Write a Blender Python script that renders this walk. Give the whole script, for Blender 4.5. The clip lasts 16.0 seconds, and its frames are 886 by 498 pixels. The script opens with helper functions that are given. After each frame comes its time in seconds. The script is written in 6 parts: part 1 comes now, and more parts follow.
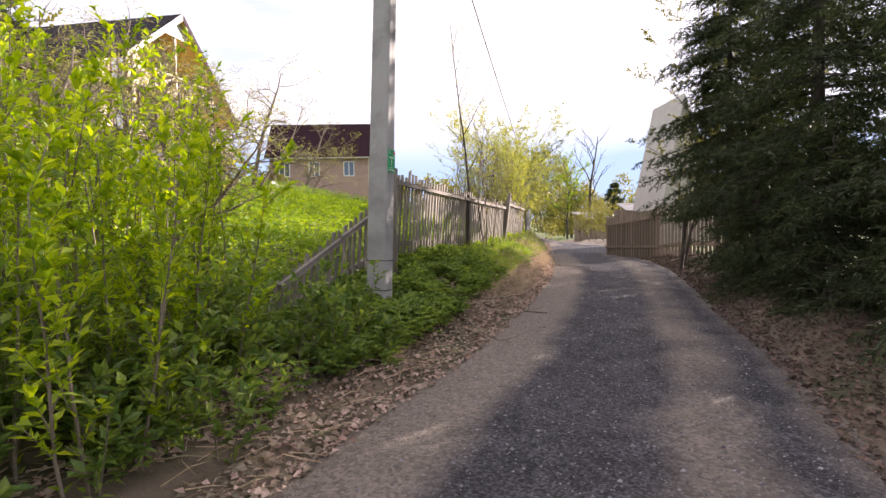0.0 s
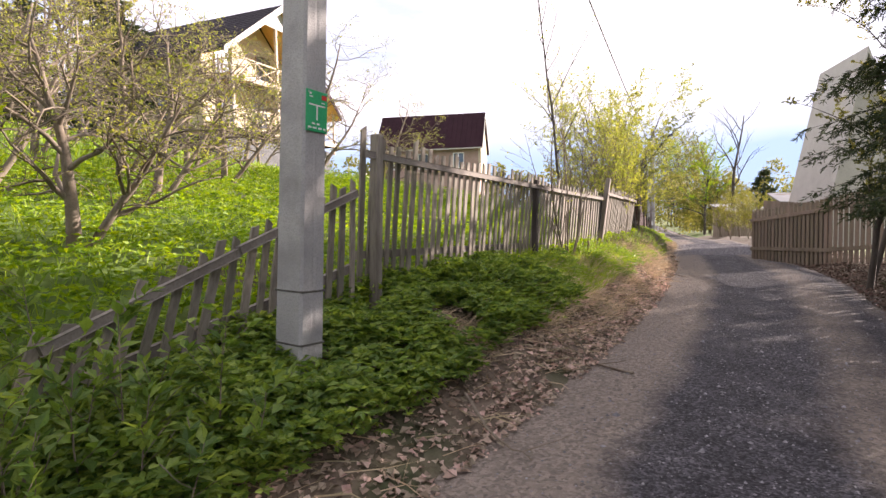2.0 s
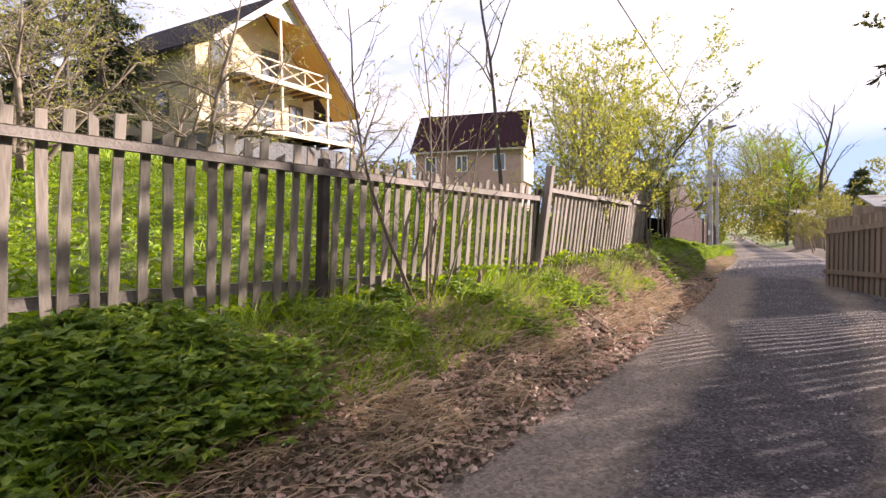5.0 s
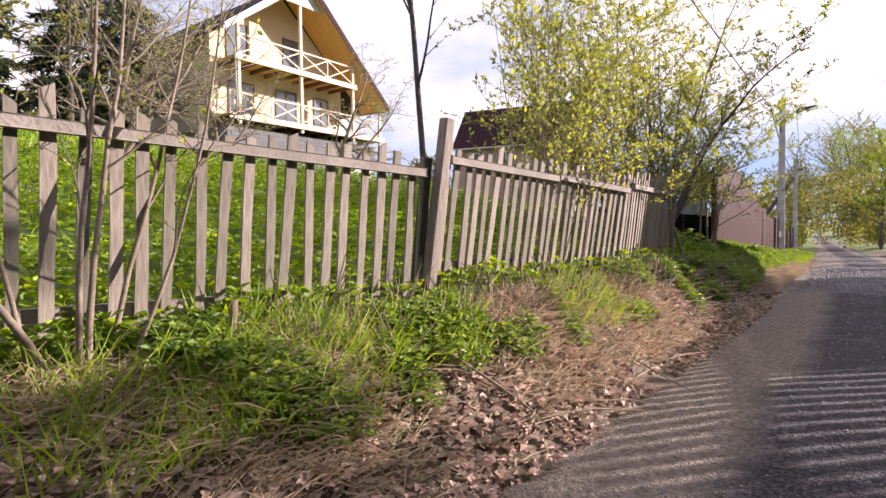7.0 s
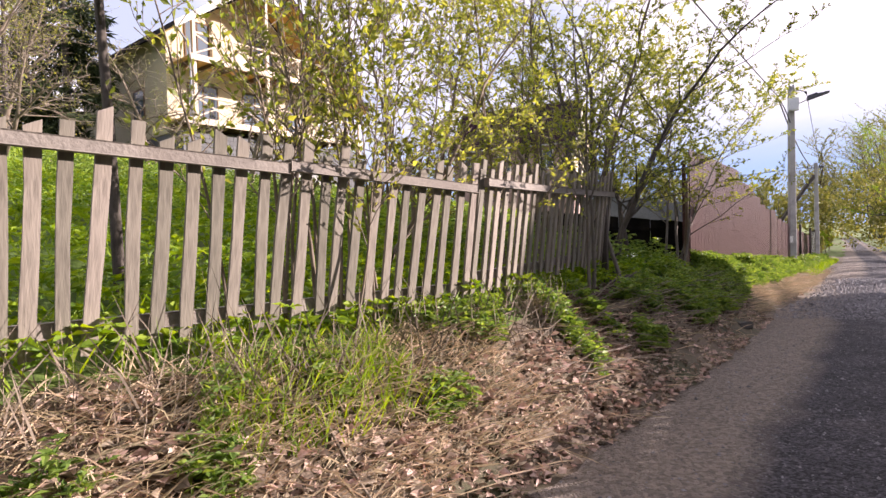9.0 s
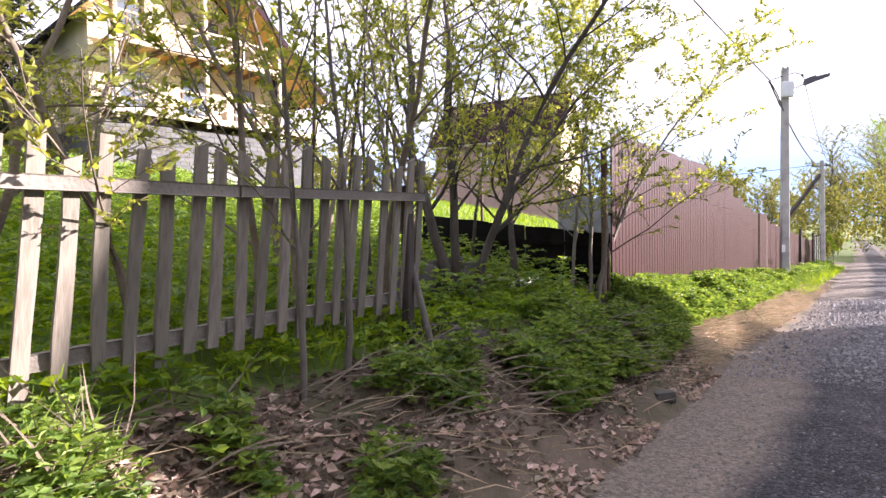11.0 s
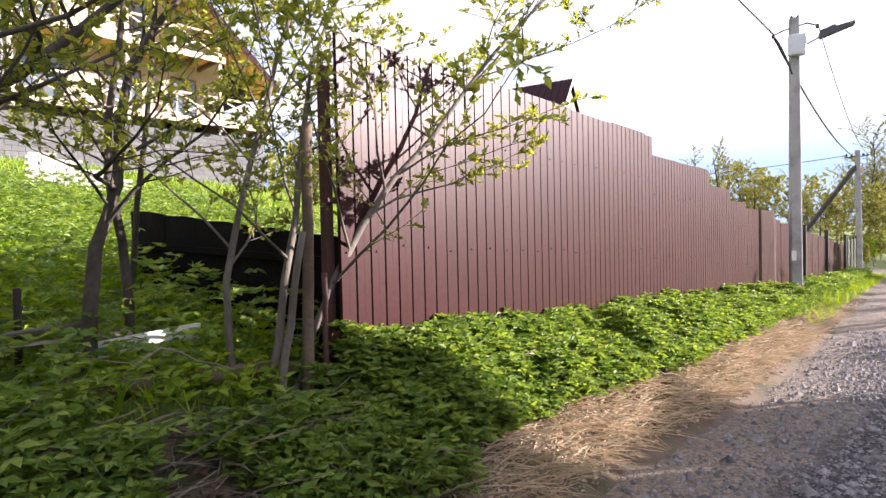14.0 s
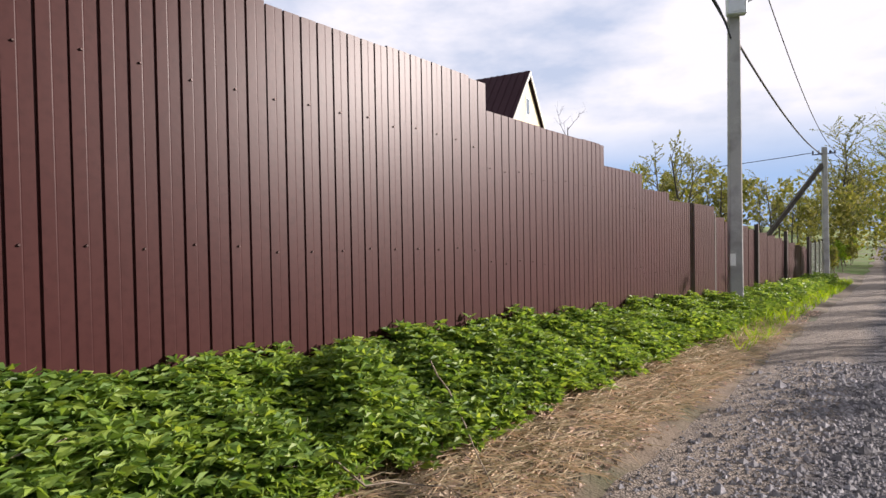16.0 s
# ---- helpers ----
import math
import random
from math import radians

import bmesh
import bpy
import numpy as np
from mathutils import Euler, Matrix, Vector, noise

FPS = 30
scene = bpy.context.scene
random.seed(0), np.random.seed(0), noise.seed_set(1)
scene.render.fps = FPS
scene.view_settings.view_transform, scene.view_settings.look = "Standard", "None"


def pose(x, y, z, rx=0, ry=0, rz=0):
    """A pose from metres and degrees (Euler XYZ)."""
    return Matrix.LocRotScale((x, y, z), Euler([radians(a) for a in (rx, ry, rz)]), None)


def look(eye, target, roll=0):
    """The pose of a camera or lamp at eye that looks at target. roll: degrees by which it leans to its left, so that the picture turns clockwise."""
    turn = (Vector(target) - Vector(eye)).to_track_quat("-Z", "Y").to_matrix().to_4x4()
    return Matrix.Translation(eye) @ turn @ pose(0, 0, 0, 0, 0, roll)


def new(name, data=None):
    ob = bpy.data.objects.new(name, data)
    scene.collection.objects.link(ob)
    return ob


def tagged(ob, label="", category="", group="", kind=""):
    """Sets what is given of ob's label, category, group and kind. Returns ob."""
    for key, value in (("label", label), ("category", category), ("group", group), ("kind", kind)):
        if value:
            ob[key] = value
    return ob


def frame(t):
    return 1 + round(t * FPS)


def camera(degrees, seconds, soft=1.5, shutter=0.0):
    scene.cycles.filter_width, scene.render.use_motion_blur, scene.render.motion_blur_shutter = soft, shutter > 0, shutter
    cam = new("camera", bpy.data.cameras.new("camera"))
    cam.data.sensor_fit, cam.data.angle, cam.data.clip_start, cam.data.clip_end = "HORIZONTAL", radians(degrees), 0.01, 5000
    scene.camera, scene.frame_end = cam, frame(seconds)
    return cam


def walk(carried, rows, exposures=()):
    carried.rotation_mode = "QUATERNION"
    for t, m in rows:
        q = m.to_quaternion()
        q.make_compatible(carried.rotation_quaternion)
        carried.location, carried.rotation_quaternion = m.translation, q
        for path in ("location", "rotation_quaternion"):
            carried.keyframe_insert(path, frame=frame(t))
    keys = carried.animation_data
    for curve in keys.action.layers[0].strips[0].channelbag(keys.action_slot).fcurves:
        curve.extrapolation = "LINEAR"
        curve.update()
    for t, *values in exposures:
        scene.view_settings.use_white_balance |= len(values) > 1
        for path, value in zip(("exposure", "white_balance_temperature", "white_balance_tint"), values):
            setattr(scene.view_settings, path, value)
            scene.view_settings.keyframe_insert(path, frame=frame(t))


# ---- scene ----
cam = camera(77.3, 16.0)
PATH = [
    (0, (1.981, 5.54, 1.604), (1.964, 7.538, 1.509), -1.1),
    (0.5, (2.225, 6.395, 1.63), (2.04, 8.384, 1.523), -0.9),
    (1, (2.51, 7.214, 1.631), (2.237, 9.192, 1.522), -1.0),
    (1.5, (2.717, 8.055, 1.615), (2.309, 10.011, 1.511), -1.3),
    (2, (3.022, 8.929, 1.632), (2.56, 10.872, 1.522), -1.1),
    (2.5, (3.326, 9.749, 1.611), (2.801, 11.676, 1.504), -1.3),
    (3, (3.7, 10.566, 1.596), (3.159, 12.488, 1.488), -1.4),
    (3.5, (4.008, 11.417, 1.556), (3.392, 13.317, 1.452), -1.3),
    (4, (4.431, 12.214, 1.579), (3.786, 14.105, 1.476), -1.2),
    (4.2, (4.552, 12.485, 1.651), (3.902, 14.374, 1.552), -1.2),
    (6.3, (5.328, 15.978, 1.597), (4.461, 17.779, 1.524), -0.4),
    (6.5, (5.388, 16.272, 1.559), (4.497, 18.061, 1.48), -0.6),
    (7, (5.616, 17.062, 1.564), (4.7, 18.838, 1.484), -0.6),
    (7.5, (5.868, 17.8, 1.595), (4.947, 19.573, 1.52), -0.6),
    (8, (6.06, 18.574, 1.617), (5.13, 20.343, 1.541), -0.6),
    (8.5, (6.277, 19.326, 1.64), (5.319, 21.08, 1.576), -1.0),
    (9, (6.432, 20.163, 1.634), (5.445, 21.902, 1.58), -1.5),
    (9.2, (6.527, 20.517, 1.646), (5.536, 22.253, 1.592), -1.2),
    (11.3, (7.185, 24.23, 1.82), (6.157, 25.944, 1.756), -0.9),
    (11.5, (7.208, 24.513, 1.789), (6.166, 26.219, 1.729), -0.8),
    (12, (7.35, 25.302, 1.785), (6.269, 26.984, 1.735), -1.3),
    (12.5, (7.449, 26.166, 1.764), (6.37, 27.849, 1.716), -1.2),
    (13, (7.582, 26.963, 1.78), (6.498, 28.643, 1.728), -1.2),
    (13.5, (7.709, 27.656, 1.772), (6.616, 29.331, 1.723), -1.1),
    (14, (7.859, 28.515, 1.761), (6.75, 30.179, 1.713), -1.3),
    (14.5, (8.013, 29.333, 1.744), (6.914, 31.003, 1.7), -1.3),
    (15, (8.185, 30.233, 1.689), (7.092, 31.907, 1.647), -1.2),
    (15.5, (8.327, 31.034, 1.653), (7.259, 32.725, 1.613), -1.0),
    (16, (8.437, 31.863, 1.619), (7.375, 33.556, 1.58), -1.0),
]
walk(cam, [(t, look(eye, target, roll)) for t, eye, target, roll in PATH],
     exposures=[(0.0, 1.7, 6750, 27), (2.5, 1.72, 6750, 27), (4.2, 1.7, 6750, 28), (6.5, 1.42, 6600, 31), (9.0, 1.42, 6500, 31), (11.5, 2.15, 6250, 29), (13.0, 2.05, 6300, 28), (14.5, 1.75, 6400, 25), (15.5, 1.42, 6400, 22), (16.0, 1.08, 6400, 20)])

# ---- world, sun and exposure ----
SUN_EL, SUN_AZ = radians(17.0), radians(52.0)      # azimuth from +y towards +x
world = bpy.data.worlds.new("sky")
scene.world = world
world.use_nodes = True
wn, wl = world.node_tree.nodes, world.node_tree.links
wn.clear()
sky = wn.new("ShaderNodeTexSky")
sky.sky_type, sky.sun_disc = "NISHITA", False
sky.sun_elevation, sky.sun_rotation = SUN_EL, SUN_AZ
sky.dust_density, sky.air_density = 1.2, 1.0
wco = wn.new("ShaderNodeTexCoord")
wmap = wn.new("ShaderNodeMapping")
wmap.inputs["Scale"].default_value = (1.0, 1.0, 2.6)
wno = wn.new("ShaderNodeTexNoise")
wno.inputs["Scale"].default_value, wno.inputs["Detail"].default_value, wno.inputs["Roughness"].default_value = 2.3, 7.0, 0.55
wramp = wn.new("ShaderNodeValToRGB")
wramp.color_ramp.elements[0].color = (0.34, 0.34, 0.34, 1)
wramp.color_ramp.elements[0].position, wramp.color_ramp.elements[1].position = 0.4, 0.57
wmix = wn.new("ShaderNodeMix")
wmix.data_type = "RGBA"
wmix.inputs["B"].default_value = (8.4, 8.5, 8.6, 1)
wbg = wn.new("ShaderNodeBackground")
wbg.inputs["Strength"].default_value = 0.056
wout = wn.new("ShaderNodeOutputWorld")
wl.new(wco.outputs["Generated"], wmap.inputs["Vector"])
wl.new(wmap.outputs["Vector"], wno.inputs["Vector"])
wl.new(wno.outputs["Fac"], wramp.inputs["Fac"])
wl.new(wramp.outputs["Color"], wmix.inputs["Factor"])
whaze = wn.new("ShaderNodeMix")
whaze.data_type = "RGBA"
whaze.inputs["Factor"].default_value = 0.8
whaze.inputs["B"].default_value = (3.0, 4.4, 6.4, 1)
wl.new(sky.outputs["Color"], whaze.inputs["A"])
wl.new(whaze.outputs["Result"], wmix.inputs["A"])
# a blue-grey bank of cloud low over the horizon
wsep = wn.new("ShaderNodeSeparateXYZ")
wl.new(wco.outputs["Generated"], wsep.inputs["Vector"])
wadd = wn.new("ShaderNodeMath")
wadd.operation = "MULTIPLY_ADD"
wadd.inputs[1].default_value = -0.12
wl.new(wno.outputs["Fac"], wadd.inputs[0])
wl.new(wsep.outputs["Z"], wadd.inputs[2])
wlow = wn.new("ShaderNodeMapRange")
wlow.inputs["From Min"].default_value, wlow.inputs["From Max"].default_value = 0.04, 0.12
wlow.inputs["To Min"].default_value, wlow.inputs["To Max"].default_value = 1.0, 0.0
wl.new(wadd.outputs[0], wlow.inputs["Value"])
wbank = wn.new("ShaderNodeMix")
wbank.data_type = "RGBA"
wbank.inputs["B"].default_value = (3.4, 5.0, 7.2, 1)
wl.new(wlow.outputs["Result"], wbank.inputs["Factor"])
wl.new(wmix.outputs["Result"], wbank.inputs["A"])
wl.new(wbank.outputs["Result"], wbg.inputs["Color"])
wl.new(wbg.outputs["Background"], wout.inputs["Surface"])

sun = new("sun", bpy.data.lights.new("sun", "SUN"))
sun.data.energy, sun.data.angle, sun.data.color = 5.0, radians(0.6), (1.0, 0.93, 0.82)
SUN_DIR = Vector((math.sin(SUN_AZ) * math.cos(SUN_EL), math.cos(SUN_AZ) * math.cos(SUN_EL), math.sin(SUN_EL)))
sun.matrix_world = look(SUN_DIR * 60, (0, 0, 0))

# ---- materials ----
def surface(name, c1, c2, scale=4.0, rough=0.8, metal=0.0, bump=0.3, fine=60.0, stain=None, stain_scale=0.7,
            random_by=None, spread=0.25, through_light=0.0, stretch=(1, 1, 1), specular=0.4, stain_at=(0.5, 0.7), world_space=False):
    """Two-scale procedural surface; random_by: 'object' or 'island' varies the brightness piece by piece."""
    m = bpy.data.materials.new(name)
    m.use_nodes = True
    n, l = m.node_tree.nodes, m.node_tree.links
    b = n["Principled BSDF"]
    co = n.new("ShaderNodeTexCoord")
    mp = n.new("ShaderNodeMapping")
    mp.inputs["Scale"].default_value = stretch
    l.new(n.new("ShaderNodeNewGeometry").outputs["Position"] if world_space else co.outputs["Object"], mp.inputs["Vector"])

    def noise_tex(s, detail=5.0):
        t = n.new("ShaderNodeTexNoise")
        t.inputs["Scale"].default_value, t.inputs["Detail"].default_value = s, detail
        l.new(mp.outputs["Vector"], t.inputs["Vector"])
        return t

    def ramp(src, p0, p1):
        r = n.new("ShaderNodeMapRange")
        r.inputs["From Min"].default_value, r.inputs["From Max"].default_value = p0, p1
        l.new(src, r.inputs["Value"])
        return r.outputs["Result"]

    def mixed(fac, a, bb):
        x = n.new("ShaderNodeMix")
        x.data_type = "RGBA"
        l.new(fac, x.inputs["Factor"])
        for key, v in (("A", a), ("B", bb)):
            if isinstance(v, tuple):
                x.inputs[key].default_value = (*v, 1)
            else:
                l.new(v, x.inputs[key])
        return x.outputs["Result"]

    coarse, grain = noise_tex(scale), noise_tex(fine, 3.0)
    col = mixed(ramp(coarse.outputs["Fac"], 0.3, 0.7), c1, c2)
    if stain:
        col = mixed(ramp(noise_tex(stain_scale, 6.0).outputs["Fac"], *stain_at), col, stain)
    dark = tuple(v * 0.7 for v in c1)
    g = n.new("ShaderNodeMath")
    g.operation = "MULTIPLY"
    g.inputs[1].default_value = 0.55
    l.new(ramp(grain.outputs["Fac"], 0.45, 0.75), g.inputs[0])
    col = mixed(g.outputs[0], col, dark)
    if random_by:
        if random_by == "object":
            src = n.new("ShaderNodeObjectInfo").outputs["Random"]
        else:
            src = n.new("ShaderNodeNewGeometry").outputs["Random Per Island"]
        hsv = n.new("ShaderNodeHueSaturation")
        l.new(col, hsv.inputs["Color"])
        v = n.new("ShaderNodeMapRange")
        v.inputs["To Min"].default_value, v.inputs["To Max"].default_value = 1 - spread, 1 + spread
        l.new(src, v.inputs["Value"])
        l.new(v.outputs["Result"], hsv.inputs["Value"])
        h = n.new("ShaderNodeMapRange")
        h.inputs["To Min"].default_value, h.inputs["To Max"].default_value = 0.5 + spread * 0.06, 0.5 - spread * 0.06
        l.new(src, h.inputs["Value"])
        l.new(h.outputs["Result"], hsv.inputs["Hue"])
        col = hsv.outputs["Color"]
    l.new(col, b.inputs["Base Color"])
    b.inputs["Roughness"].default_value, b.inputs["Metallic"].default_value = rough, metal
    b.inputs["Specular IOR Level"].default_value = specular
    if bump:
        bp = n.new("ShaderNodeBump")
        bp.inputs["Strength"].default_value, bp.inputs["Distance"].default_value = bump, 0.01
        l.new(grain.outputs["Fac"], bp.inputs["Height"])
        l.new(bp.outputs["Normal"], b.inputs["Normal"])
    if through_light:
        tr = n.new("ShaderNodeBsdfTranslucent")
        hs = n.new("ShaderNodeHueSaturation")
        hs.inputs["Saturation"].default_value, hs.inputs["Value"].default_value, hs.inputs["Hue"].default_value = 1.12, 1.5, 0.485
        l.new(col, hs.inputs["Color"])
        l.new(hs.outputs["Color"], tr.inputs["Color"])
        mx = n.new("ShaderNodeMixShader")
        mx.inputs["Fac"].default_value = through_light
        l.new(b.outputs["BSDF"], mx.inputs[1])
        l.new(tr.outputs["BSDF"], mx.inputs[2])
        l.new(mx.outputs["Shader"], n["Material Output"].inputs["Surface"])
    return m


def road_surface():
    """Grey chippings with two dusty wheel tracks along the road (u across, v along in metres)."""
    m = surface("road_gravel", (0.035, 0.033, 0.037), (0.074, 0.07, 0.076), 2.2, 0.92, bump=1.0, fine=75.0)
    n, l = m.node_tree.nodes, m.node_tree.links
    b = n["Principled BSDF"]
    base = b.inputs["Base Color"].links[0].from_socket
    uv = n.new("ShaderNodeUVMap")
    sep = n.new("ShaderNodeSeparateXYZ")
    l.new(uv.outputs["UV"], sep.inputs["Vector"])
    co = n.new("ShaderNodeTexCoord")
    wob = n.new("ShaderNodeTexNoise")
    wob.inputs["Scale"].default_value, wob.inputs["Detail"].default_value = 1.1, 8.0
    l.new(co.outputs["Object"], wob.inputs["Vector"])
    curve = n.new("ShaderNodeValToRGB")
    els = curve.color_ramp.elements
    els[0].position, els[0].color = 0.0, (1, 1, 1, 1)
    els[1].position, els[1].color = 1.0, (0.8, 0.8, 0.8, 1)
    for p, v in ((0.22, 0.95), (0.33, 0.12), (0.5, 0.1), (0.6, 0.25), (0.68, 0.75), (0.76, 0.6), (0.85, 0.2)):
        e = els.new(p)
        e.color = (v, v, v, 1)
    l.new(sep.outputs["X"], curve.inputs["Fac"])
    sub = n.new("ShaderNodeMath")
    sub.operation = "ADD"
    l.new(curve.outputs["Color"], sub.inputs[0])
    l.new(wob.outputs["Fac"], sub.inputs[1])
    rr = n.new("ShaderNodeMapRange")
    rr.inputs["From Min"].default_value, rr.inputs["From Max"].default_value = 0.75, 1.35
    rr.inputs["To Max"].default_value = 0.86
    l.new(sub.outputs[0], rr.inputs["Value"])
    mx = n.new("ShaderNodeMix")
    mx.data_type = "RGBA"
    mx.inputs["B"].default_value = (0.23, 0.19, 0.152, 1)
    l.new(rr.outputs["Result"], mx.inputs["Factor"])
    chips = n.new("ShaderNodeTexVoronoi")
    chips.inputs["Scale"].default_value = 62.0
    l.new(co.outputs["Object"], chips.inputs["Vector"])
    tone = n.new("ShaderNodeSeparateColor")
    l.new(chips.outputs["Color"], tone.inputs["Color"])
    spread = n.new("ShaderNodeMapRange")
    spread.inputs["From Min"].default_value, spread.inputs["To Min"].default_value, spread.inputs["To Max"].default_value = 0.2, 0.45, 1.9
    l.new(tone.outputs["Red"], spread.inputs["Value"])
    chip = n.new("ShaderNodeHueSaturation")
    l.new(base, chip.inputs["Color"])
    l.new(spread.outputs["Result"], chip.inputs["Value"])
    l.new(chip.outputs["Color"], mx.inputs["A"])
    grit = n.new("ShaderNodeTexVoronoi")
    grit.inputs["Scale"].default_value = 38.0
    l.new(co.outputs["Object"], grit.inputs["Vector"])
    pick = n.new("ShaderNodeSeparateColor")
    l.new(grit.outputs["Color"], pick.inputs["Color"])
    dusty = n.new("ShaderNodeMapRange")
    dusty.inputs["To Min"].default_value, dusty.inputs["To Max"].default_value = 0.62, 1.3
    l.new(pick.outputs["Green"], dusty.inputs["Value"])
    worn = n.new("ShaderNodeHueSaturation")
    l.new(mx.outputs["Result"], worn.inputs["Color"])
    l.new(dusty.outputs["Result"], worn.inputs["Value"])
    l.new(worn.outputs["Color"], b.inputs["Base Color"])
    lumps = n.new("ShaderNodeBump")
    lumps.inputs["Strength"].default_value, lumps.inputs["Distance"].default_value = 1.0, 0.012
    lumps.invert = True
    l.new(chips.outputs["Distance"], lumps.inputs["Height"])
    l.new(b.inputs["Normal"].links[0].from_socket, lumps.inputs["Normal"])
    l.new(lumps.outputs["Normal"], b.inputs["Normal"])
    return m


M_ROAD = road_surface()
M_SOIL = surface("garden_soil", (0.075, 0.12, 0.022), (0.12, 0.185, 0.03), 0.9, 0.95, bump=0.8, fine=30, stain=(0.11, 0.085, 0.05), stain_scale=0.35)
M_BANK = surface("bank_litter", (0.1, 0.074, 0.052), (0.19, 0.148, 0.105), 3.0, 0.95, bump=1.0, fine=45, stain=(0.05, 0.06, 0.025), stain_scale=1.2)
M_PICKET = surface("weathered_wood", (0.11, 0.096, 0.074), (0.34, 0.306, 0.246), 5.0, 0.85, bump=0.5, fine=50, stain=(0.12, 0.105, 0.09), stain_scale=2.5, random_by="object", spread=0.3, stretch=(1, 1, 0.12))
M_RAIL = surface("weathered_rail", (0.16, 0.142, 0.12), (0.3, 0.27, 0.23), 3.0, 0.85, bump=0.5, fine=50, stain=(0.13, 0.11, 0.09), stain_scale=1.5)
M_DARKWOOD = surface("dark_old_wood", (0.035, 0.028, 0.024), (0.08, 0.066, 0.055), 6.0, 0.9, bump=0.5, fine=40, stretch=(1, 1, 0.15))
M_BOARD = surface("brown_boards", (0.19, 0.15, 0.11), (0.28, 0.225, 0.17), 3.0, 0.85, bump=0.4, fine=50, random_by="object", spread=0.2, stretch=(1, 1, 0.1))
M_SHEET = surface("brown_sheet_metal", (0.036, 0.0118, 0.0112), (0.044, 0.0152, 0.014), 0.9, 0.4, bump=0.03, fine=25, stain=(0.052, 0.02, 0.018), stain_scale=1.6, stain_at=(0.6, 0.85), random_by="object", spread=0.05, specular=0.14, world_space=True)
M_SCREW = surface("screw_metal", (0.05, 0.03, 0.028), (0.09, 0.06, 0.055), 20, 0.5, 0.6, bump=0.0)
M_SHEET_RED = surface("red_brown_steel", (0.06, 0.026, 0.02), (0.1, 0.042, 0.033), 6.0, 0.6, bump=0.2, fine=40, stain=(0.1, 0.06, 0.05))
M_CONCRETE = surface("pole_concrete", (0.3, 0.3, 0.29), (0.4, 0.395, 0.375), 1.6, 0.9, bump=0.45, fine=80, stain=(0.2, 0.195, 0.185), stain_scale=2.4)
M_GREEN = surface("green_sign_plastic", (0.0, 0.36, 0.13), (0.0, 0.4, 0.15), 3, 0.45, bump=0)
M_WHITE = surface("white_paint", (0.72, 0.72, 0.7), (0.82, 0.82, 0.8), 2, 0.6, bump=0.1)
M_REDMARK = surface("red_mark", (0.6, 0.03, 0.02), (0.65, 0.05, 0.04), 2, 0.5, bump=0)
M_GREYBOX = surface("grey_box_paint", (0.55, 0.58, 0.6), (0.65, 0.68, 0.7), 3, 0.5, bump=0.05)
M_BLACK = surface("black_rubber", (0.02, 0.02, 0.022), (0.035, 0.035, 0.037), 6, 0.6, bump=0.1)
M_LAMP = surface("lamp_housing", (0.05, 0.05, 0.06), (0.08, 0.08, 0.09), 6, 0.45, 0.4, bump=0.05)
M_STEEL = surface("galvanised_steel", (0.35, 0.36, 0.37), (0.5, 0.5, 0.5), 8, 0.45, 0.8, bump=0.1)
M_TAR = surface("tarred_felt", (0.006, 0.0055, 0.0055), (0.014, 0.012, 0.012), 3, 0.95, bump=0.5, fine=30, stain=(0.025, 0.021, 0.019), stain_scale=2, specular=0.1)
M_OLDCONCRETE = surface("old_concrete", (0.07, 0.065, 0.058), (0.14, 0.13, 0.118), 4, 0.95, bump=0.7, fine=35, stain=(0.045, 0.05, 0.03), stain_scale=3)
M_LOG = surface("peeled_log", (0.11, 0.075, 0.05), (0.19, 0.14, 0.1), 4, 0.85, bump=0.4, fine=50)
M_BARK = surface("grey_bark", (0.045, 0.037, 0.03), (0.1, 0.086, 0.07), 7, 0.9, bump=0.8, fine=45, stain=(0.17, 0.155, 0.13), stain_scale=3, stain_at=(0.55, 0.75), stretch=(1, 1, 0.5))
M_PALEBARK = surface("pale_bark", (0.11, 0.095, 0.075), (0.2, 0.18, 0.15), 5, 0.85, bump=0.6, fine=45, stain=(0.09, 0.08, 0.065), stain_scale=4, stretch=(1, 1, 0.5))
M_TWIG = surface("twig_bark", (0.13, 0.1, 0.07), (0.24, 0.2, 0.15), 6, 0.9, bump=0.3)
M_STRAW = surface("dry_straw", (0.32, 0.25, 0.14), (0.5, 0.41, 0.27), 5, 0.8, bump=0.1, random_by="island", spread=0.4, through_light=0.2)
M_DEADLEAF = surface("dead_leaves", (0.27, 0.195, 0.142), (0.52, 0.415, 0.32), 5, 0.85, bump=0.3, random_by="island", spread=0.5, through_light=0.12)
# needle and leaf litter with the shade under trees put into its colour
M_SHADELITTER = surface("shade_needle_litter", (0.085, 0.058, 0.042), (0.17, 0.12, 0.088), 5, 0.9, bump=0.3, random_by="island", spread=0.5)
M_HERB = surface("herb_leaves", (0.105, 0.18, 0.034), (0.2, 0.3, 0.055), 2.5, 0.5, bump=0.2, fine=90, random_by="island", spread=0.4, through_light=0.45)
M_SHRUBLEAF = surface("shrub_leaves", (0.24, 0.36, 0.035), (0.34, 0.45, 0.05), 1.2, 0.45, bump=0.2, fine=90, random_by="island", spread=0.35, through_light=0.6)
M_SPRINGLEAF = surface("spring_leaves", (0.21, 0.262, 0.05), (0.315, 0.335, 0.068), 0.8, 0.5, bump=0.1, random_by="island", spread=0.35, through_light=0.6)
